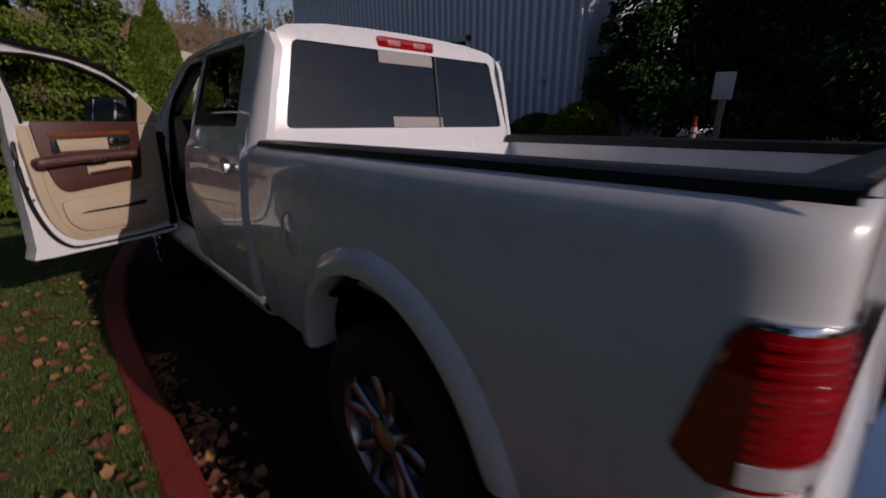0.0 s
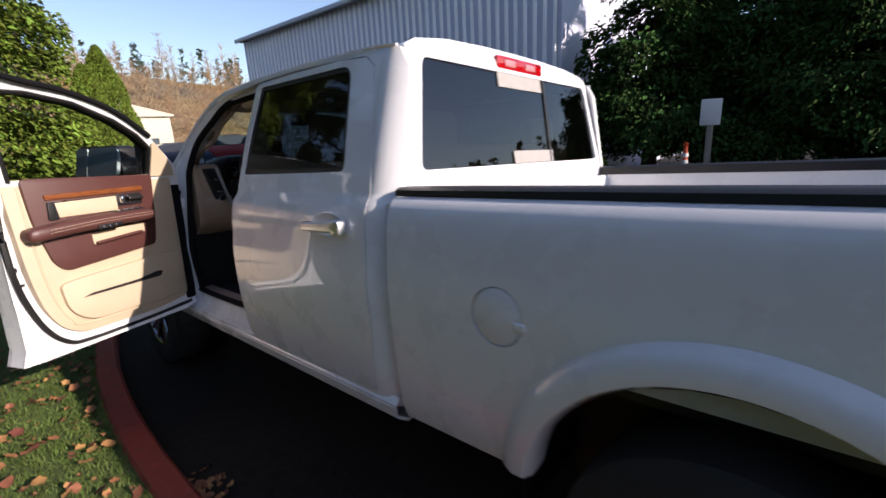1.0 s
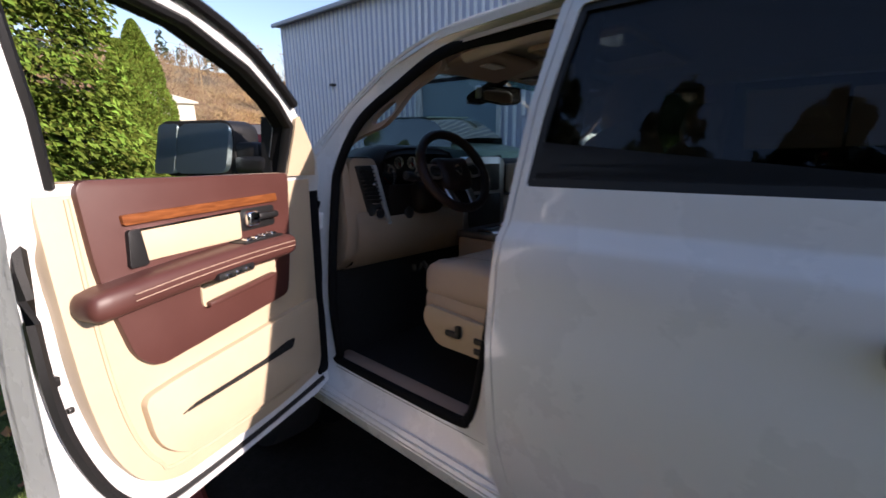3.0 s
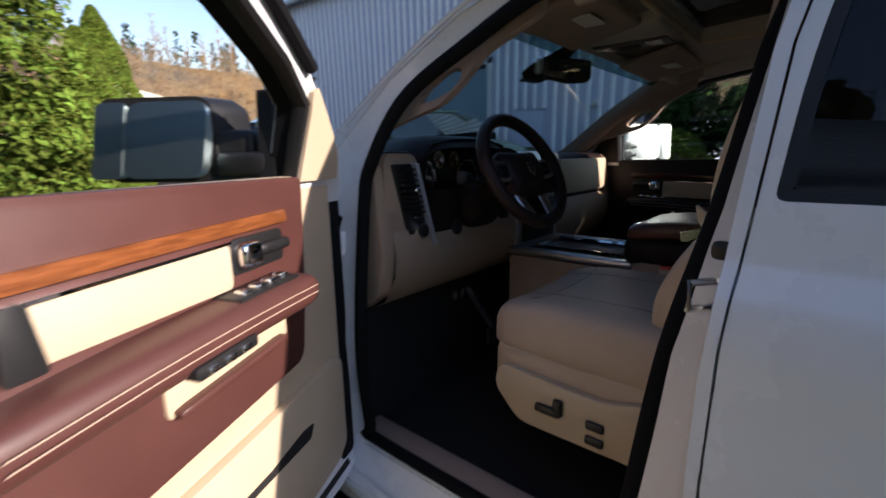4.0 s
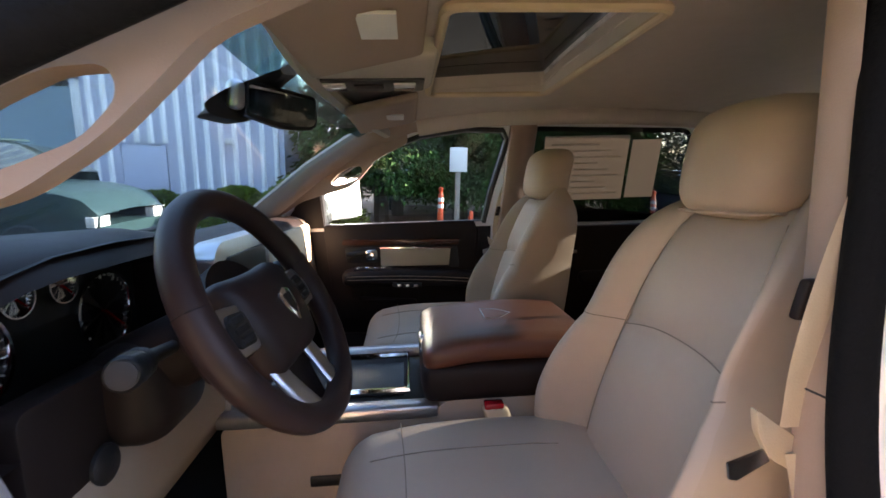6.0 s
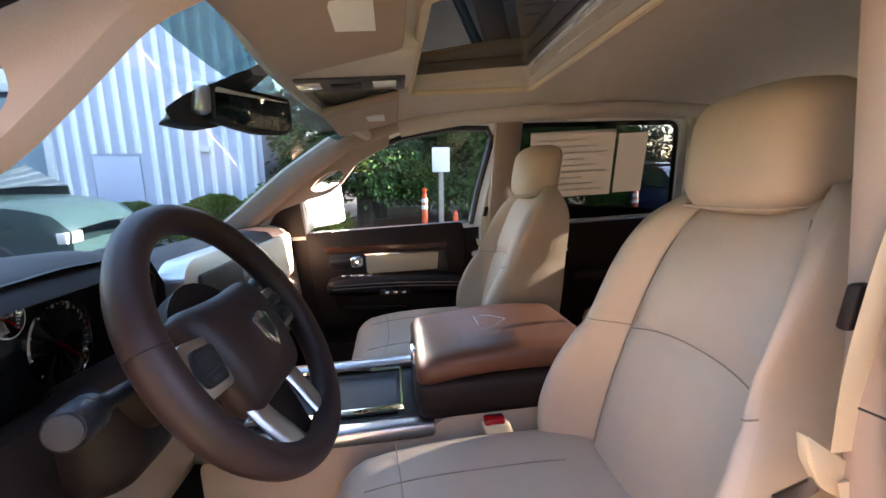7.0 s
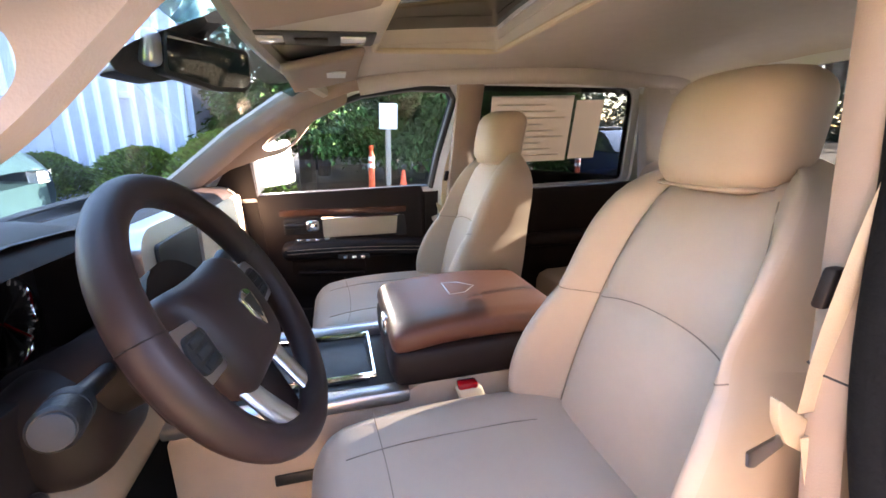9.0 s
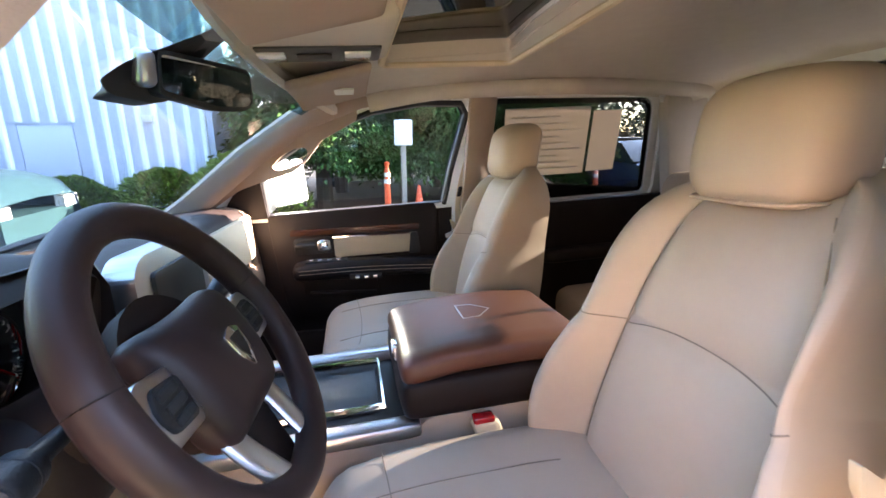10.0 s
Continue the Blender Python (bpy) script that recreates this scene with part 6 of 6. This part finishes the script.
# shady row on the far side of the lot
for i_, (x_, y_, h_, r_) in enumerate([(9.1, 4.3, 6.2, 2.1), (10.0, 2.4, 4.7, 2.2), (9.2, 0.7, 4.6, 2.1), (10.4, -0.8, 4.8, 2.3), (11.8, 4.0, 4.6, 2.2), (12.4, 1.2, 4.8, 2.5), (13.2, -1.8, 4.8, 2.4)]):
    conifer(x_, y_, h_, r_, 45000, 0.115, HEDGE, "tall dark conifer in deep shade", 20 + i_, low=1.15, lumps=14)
# tall row beyond the lawn, behind and beside the walk
for k_, (tx, ty, th) in enumerate([(-11.5, -9.0, 10.5), (-10.8, -4.6, 9.8), (-12.0, -0.4, 11.2), (-11.0, 3.6, 9.9), (-11.8, 7.2, 11.0), (-10.5, 10.6, 10.6), (-8.8, 13.4, 10.2), (-6.2, 15.0, 10.8)]):
    conifer(tx, ty, th, 3.1, 42000, 0.17, DARKTREE, "tall dark conifer beyond the lawn, out of view", 60 + k_, low=0.0, lumps=22)
# second row closing the gaps, unseen, added to darken the side glass's reflections
for k_, (tx, ty, th) in enumerate([(-14.6, -6.8, 10.0), (-14.9, -2.4, 10.6), (-14.4, 1.6, 9.8), (-14.8, 5.4, 10.4), (-13.8, 9.0, 10.2), (-12.2, 12.4, 10.4)]):
    conifer(tx, ty, th, 3.2, 22000, 0.22, DARKTREE, "tall dark conifer beyond the lawn, out of view", 70 + k_, low=0.0, lumps=22)
# far row behind the start of the walk
for k_ in range(9):
    conifer(-16 + 4.2 * k_ + 0.8 * math.sin(5.0 * k_), -30 - 2.0 * math.cos(3.0 * k_), 5.0 + 1.4 * math.sin(2.3 * k_), 2.4, 2600, 0.42, DARKTREE, "distant dark conifer behind the lot", 80 + k_, low=0.2)
# trees beyond the lawn
for i_, (x_, y_, h_, r_) in enumerate([(-15.0, 13.0, 9.0, 2.8), (-4.6, 17.0, 9.0, 2.4), (-17.0, 2.0, 9.0, 2.8)]):
    conifer(x_, y_, h_, r_, 6000, 0.28, DARKTREE, "dark conifer at the lawn's far edge", 40 + i_, low=0.4)


def shrub(x, y, h, rad, seed):
    t = new("shrub")
    t.location = (x, y, ground_z(x, y))
    tagged(t, "round green shrub at the foot of the warehouse", "shrub", group="shrubs by the warehouse")
    part("stem", join(*[tube([(0, 0, 0), (0.2 * math.cos(a), 0.2 * math.sin(a), h * 0.5)], 0.02, 5) for a in (0.3, 2.2, 4.4)]), BARK, t)
    def spot(r):
        a, e = r.random() * 6.28, r.random() ** 0.7
        rr = rad * math.sqrt(max(0.02, 1 - (e * 1.0) ** 2)) * r.uniform(0.55, 1.12) * (1 + 0.16 * math.sin(3 * a + 5 * e + seed))
        return (rr * math.cos(a), rr * math.sin(a), 0.15 + (h - 0.15) * e), (math.cos(a), math.sin(a), 0.8)
    me = foliage(7000, spot, 0.085, 0.2, seed)
    me.materials.append(CONIFER)
    new("leaves", me).parent = t


for i_, (x_, y_, h_, r_) in enumerate([(7.6, 8.3, 0.85, 0.62), (7.7, 6.9, 0.95, 0.70), (7.5, 5.5, 1.25, 0.85)]):
    shrub(x_, y_, h_, r_, 60 + i_)


# ---- hillside with bare trees
def hill_h(x, y):
    d = max(0.0, min(1.0, (y - 40) / 58))
    return (12.2 * d * d * (3 - 2 * d) * (1 + 0.10 * math.sin(x * 0.06 + 1.2)) + 0.9 * noise.noise(Vector((x * 0.05, y * 0.05, 0))) * d
            + 0.35 * noise.noise(Vector((x * 0.22, y * 0.22, 3))) * d)


tagged(finish("hillside", sheet([[(x, y, hill_h(x, y) - 0.3) for x in range(-70, 171, 3)] for y in range(38, 151, 3)]), HILL), "brown brushy hillside behind the lot", "hill", kind="structure")


def bare_woods():
    """Low brush over the slope, with a few tall bare trees."""
    verts, faces = [], []
    r = random.Random(21)

    def sliver(a, b, w):
        d = (b - a).cross(Vector((0.2, 1, 0))).normalized() * w
        i = len(verts)
        verts.extend((a - d, a + d, b))
        faces.append((i, i + 1, i + 2))
    for i in range(13000):
        x, y = r.uniform(-25, 85), r.uniform(44, 104)
        base = Vector((x, y, hill_h(x, y) - 0.35))
        h = r.uniform(0.35, 1.2)
        for k in range(9):
            sliver(base + Vector((r.gauss(0, 0.3), r.gauss(0, 0.3), 0)), base + Vector((r.gauss(0, 0.75), r.gauss(0, 0.5), h * r.uniform(0.5, 1.1))), r.uniform(0.02, 0.07))
    for i in range(330):
        x, y = r.uniform(-20, 80), r.uniform(50, 104)
        base = Vector((x, y, hill_h(x, y) - 0.35))
        h = r.uniform(2.0, 4.6) if i % 5 else r.uniform(5.0, 9.0)
        top = base + Vector((r.gauss(0, 0.3), 0, h))
        sliver(base, top, 0.06)
        for k in range(40):
            t = r.uniform(0.25, 0.95)
            a = base.lerp(top, t)
            reach = h * 0.40 * (1.15 - t)
            b = a + Vector((r.gauss(0, 0.62), r.gauss(0, 0.6), r.uniform(0.3, 0.9))) * reach
            sliver(a, b, 0.030)
            for q in range(3):
                m = a.lerp(b, r.uniform(0.3, 0.9))
                sliver(m, m + Vector((r.gauss(0, 0.35), r.gauss(0, 0.3), r.uniform(0.2, 0.6))) * reach * 0.5, 0.018)
    me = bpy.data.meshes.new("bare_woods")
    me.from_pydata(verts, [], faces)
    me.materials.append(BRUSH)
    return new("bare_woods", me)


tagged(bare_woods(), "bare brown autumn trees and brush on the hillside", "trees", kind="stuff")


def far_woods():
    bm = bmesh.new()
    r = random.Random(5)
    for i in range(900):
        a = radians(r.uniform(95, 345))
        d = r.uniform(50, 85)
        if i < 30:
            a, d = radians(r.uniform(55, 80)), r.uniform(98, 120)
        x, y = d * math.cos(a), d * math.sin(a)
        if y > 30 and d < 90:
            continue
        z = hill_h(x, y) if y > 44 else 0
        h = r.uniform(5, 10) if i >= 30 else r.uniform(4.0, 7.5)
        for k in range(70):
            t = r.random() ** 1.3
            w = (h * 0.20 * (1 - t) + 0.1) * r.uniform(0.3, 1.0)
            b = r.random() * 6.28
            p = Vector((x + w * math.cos(b), y + w * math.sin(b), z + h * t))
            u = Vector((r.gauss(0, 1), r.gauss(0, 1), r.gauss(0, 0.7))).normalized() * h * 0.09
            v = Vector((r.gauss(0, 1), r.gauss(0, 1), r.gauss(0, 0.7))).normalized() * h * 0.07
            bm.faces.new((bm.verts.new(p - u), bm.verts.new(p + u), bm.verts.new(p + v)))
    return bm


tagged(finish("far_woods", far_woods(), DARKTREE), "dark conifers round the far edges of the lot", "trees", kind="stuff")


# ---- grass and leaves on the lawn
def lawn_top(x, y):
    p = in_world((x, y, 0)) if x > -5 else Vector((x, y, 0))
    p.z = ground_z(p.x, p.y) + 0.115 + 0.02 * max(0, -x - 3)
    return p


def grass():
    verts, faces = [], []
    r = random.Random(11)
    for i in range(110000):
        y = r.uniform(1.6, 9.5)
        x = kerb_x(y) - 0.14 - r.random() ** 1.4 * 3.2
        p = lawn_top(x, y)
        a, h, w = r.random() * 6.28, r.uniform(0.012, 0.034), 0.0026
        l = Vector((r.gauss(0, 0.02), r.gauss(0, 0.02), h))
        d = Vector((math.cos(a) * w, math.sin(a) * w, 0))
        n = len(verts)
        verts += [p - d, p + d, p + l]
        faces.append((n, n + 1, n + 2))
    me = bpy.data.meshes.new("grass")
    me.from_pydata(verts, [], faces)
    me.materials.append(GRASS)
    return new("grass", me)


tagged(grass(), "short green grass blades on the lawn", "grass", kind="stuff")


def leaves():
    bm = bmesh.new()
    r = random.Random(12)
    for i in range(760):
        if i < 380:
            y = r.uniform(0.8, 7.5)
            x = kerb_x(y) - 0.16 - abs(r.gauss(0, 0.35))
            p = lawn_top(x, y) + Vector((0, 0, 0.03))
        elif i < 500:
            y = r.uniform(1.5, 8)
            x = kerb_x(y) - 0.2 - r.random() * 2.6
            p = lawn_top(x, y) + Vector((0, 0, 0.03))
        else:
            y = r.uniform(0.2, 3.2)
            x = kerb_x(y) + 0.02 + abs(r.gauss(0, 0.13)) * (1.2 - 0.25 * y if y < 3.2 else 0.4)
            p = in_world((x, y, 0.008))
        k = r.uniform(0.014, 0.037)
        m = Matrix.Translation(p) @ Euler((r.gauss(0, 0.35), r.gauss(0, 0.35), r.random() * 6.28)).to_matrix().to_4x4()
        c = bm.verts.new(m @ Vector((0, 0, 0)))
        ring = []
        for j in range(10):
            a = 2 * math.pi * j / 10
            q = k * (1.0 if j % 2 == 0 else 0.84) * (0.7 + 0.45 * r.random())
            ring.append(bm.verts.new(m @ Vector((q * math.cos(a), q * math.sin(a) * 0.85, 0.25 * q + r.uniform(-0.004, 0.006)))))
        for j in range(10):
            bm.faces.new((c, ring[j], ring[(j + 1) % 10]))
    return bm


tagged(finish("fallen_leaves", leaves(), LEAF), "curled orange and brown fallen leaves", "leaves", kind="stuff")


# ---- sign, posts and cones across the lot
def road_sign(x, y):
    t = new("parking_sign")
    t.location = (x, y, 0)
    tagged(t, "small white sign on a weathered post", "sign")
    part("post", box(-0.045, 0.045, -0.045, 0.045, -0.1, 1.72, 0.006), GALV, t)
    part("plate", prism(rounded([(-0.16, 1.36), (0.16, 1.36), (0.16, 1.80), (-0.16, 1.80)], 0.025), "x", -0.065, -0.050, 0.003), SIGNWHITE, t, "white sign plate")


road_sign(7.30, 2.78)


def delineator(x, y, lean=0):
    t = new("traffic_delineator")
    t.matrix_world = pose(x, y, 0, 0, lean, 0)
    tagged(t, "orange traffic post with two white bands", "traffic post", group="orange traffic posts")
    part("base", lathe([(0.20, 0), (0.20, 0.03), (0.12, 0.07), (0.001, 0.08)], 16), RUBBER, t)
    part("post", lathe([(0.062, 0.06), (0.055, 0.5), (0.045, 0.93), (0.03, 0.97), (0.03, 1.0), (0.045, 1.03), (0.04, 1.07), (0.001, 1.09)], 16), ORANGE, t)
    for z in (0.70, 0.82):
        part("band", lathe([(0.052 + (0.82 - z) * 0.02 + 0.003, z), (0.052 + 0.003, z + 0.07), (0.02, z + 0.07), (0.02, z)], 16), SIGNWHITE, t)


delineator(7.15, 3.10)
delineator(7.2, -1.05, 6)


def cone(x, y):
    t = new("traffic_cone")
    t.location = (x, y, 0)
    tagged(t, "small orange traffic cone", "traffic cone")
    part("foot", box(-0.16, 0.16, -0.16, 0.16, 0, 0.03, 0.01), ORANGE, t)
    part("body", lathe([(0.12, 0.03), (0.03, 0.62), (0.02, 0.65), (0.001, 0.65)], 16), ORANGE, t)


cone(7.2, 2.52)


# ---- parked cars
def car(name, x, y, turn, paint, label, tall=0.0, seed=0):
    t = new(name)
    t.matrix_world = pose(x, y, ground_z(x, y), 0, 0, turn)
    tagged(t, label, "car", group="parked cars")
    L, W = 2.25, 0.88
    def prof(yv):
        top = smooth_table([(-2.25, 0.72), (-2.1, 0.86), (-1.3, 0.98), (0.0, 1.0), (1.4, 0.97), (2.1, 0.82), (2.25, 0.62)])(yv)
        return top + tall * 0.5
    rows = []
    for i in range(25):
        yv = -L + 2 * L * i / 24
        w = W * (1 - 0.10 * abs(yv / L) ** 4)
        z = prof(yv)
        rows.append([(-w * 0.9, yv, 0.25), (-w, yv, 0.42), (-w, yv, z - 0.22), (-w * 0.95, yv, z - 0.04), (-w * 0.8, yv, z), (0, yv, z + 0.03), (w * 0.8, yv, z), (w * 0.95, yv, z - 0.04), (w, yv, z - 0.22), (w, yv, 0.42), (w * 0.9, yv, 0.25)])
    part("body", join(sheet(rows), box(-W * 0.8, W * 0.8, -L * 0.98, L * 0.98, 0.25, 0.6)), paint, t)
    rows = []
    for yv, zt, k in ((-1.55, 0.02, 0.86), (-1.15, 0.34, 0.74), (-0.6, 0.42, 0.70), (0.2, 0.44, 0.70), (0.7, 0.36, 0.73), (1.25, 0.02, 0.84)):
        z0 = prof(yv) - 0.01
        rows.append([(-0.86 * W / 0.88, yv, z0), (-k, yv, z0 + zt + tall * 0.4), (0, yv, z0 + zt + 0.03 + tall * 0.4), (k, yv, z0 + zt + tall * 0.4), (0.86 * W / 0.88, yv, z0)])
    part("greenhouse", sheet(rows), CARGLASS, t, "dark car windows")
    part("roof", rbox((0, -0.2, prof(0) + 0.445 + tall * 0.4), (0.70, 0.62, 0.02), 0.018, 5), paint, t)
    for sx in (-1, 1):
        for yv in (-1.4, 1.38):
            w = part("wheel", lathe([(0.001, -0.1), (0.30, -0.1), (0.32, -0.07), (0.32, 0.07), (0.30, 0.1), (0.001, 0.1)], 24, pose(sx * 0.80, yv, 0.32, 0, 90, 0)), RUBBER, t)
            part("rim", lathe([(0.001, -0.105), (0.2, -0.105), (0.2, 0.105), (0.001, 0.105)], 20, pose(sx * 0.80, yv, 0.32, 0, 90, 0)), SATIN, w)
        part("tail_light", box(sx * 0.55, sx * 0.84, -2.24, -2.17, 0.68 + tall * 0.5, 0.80 + tall * 0.5, 0.01), REDLENS, t)
        part("headlight", box(sx * 0.52, sx * 0.82, 2.10, 2.22, 0.60, 0.74, 0.01), CLEARLENS, t)
    return t


CARGLASS = material("car_glass", (0.02, 0.03, 0.035), 0.05, coat=1.0)
TEAL = material("teal_grey_car_paint", (0.018, 0.040, 0.046), 0.35, coat=0.25, spec=0.3, grain=0.05, scale=3)
RED = material("red_car_paint", (0.35, 0.02, 0.025), 0.3, coat=1.0, grain=0.05, scale=3)
NAVY = material("navy_car_paint", (0.03, 0.045, 0.09), 0.3, coat=1.0, grain=0.05, scale=3)
SILVER = material("silver_car_paint", (0.5, 0.5, 0.52), 0.3, coat=1.0, grain=0.05, scale=3)
car("parked_car", 5.75, 9.9, 180, TEAL, "teal-grey saloon parked before the warehouse", 0.3)
car("parked_car", 12.3, 33.4, 80, RED, "red car parked at the far end of the lot", 0.5)
car("parked_car", 16.8, 36.5, 80, SIGNWHITE, "white van parked at the far end of the lot", 0.9)
car("parked_car", 8.6, 33.5, 85, NAVY, "dark car parked at the far end of the lot", 0.1)
car("parked_car", 8.6, -2.6, 95, NAVY, "dark blue car parked under the trees")
car("parked_car", 14.0, 0.5, 90, SILVER, "silver car parked beyond the trees", 0.3)
car("parked_car", 14.5, 3.4, 90, SIGNWHITE, "white car parked beyond the trees", 0.6)


def shed():
    t = new("cream_shed")
    tagged(t, "small cream-walled building with a low roof", "building")
    part("wall", box(5.8, 13.4, 47, 53, -0.2, 3.9, 0.02), CREAMWALL, t)
    part("roof", prism([(5.5, 3.85), (5.5, 4.0), (9.6, 5.1), (13.7, 4.0), (13.7, 3.85)], "y", 46.7, 53.3), CREAMWALL, t)
    part("window", box(10.9, 12.2, 46.95, 47.02, 0.5, 2.0, 0.01), CARGLASS, t)


shed()
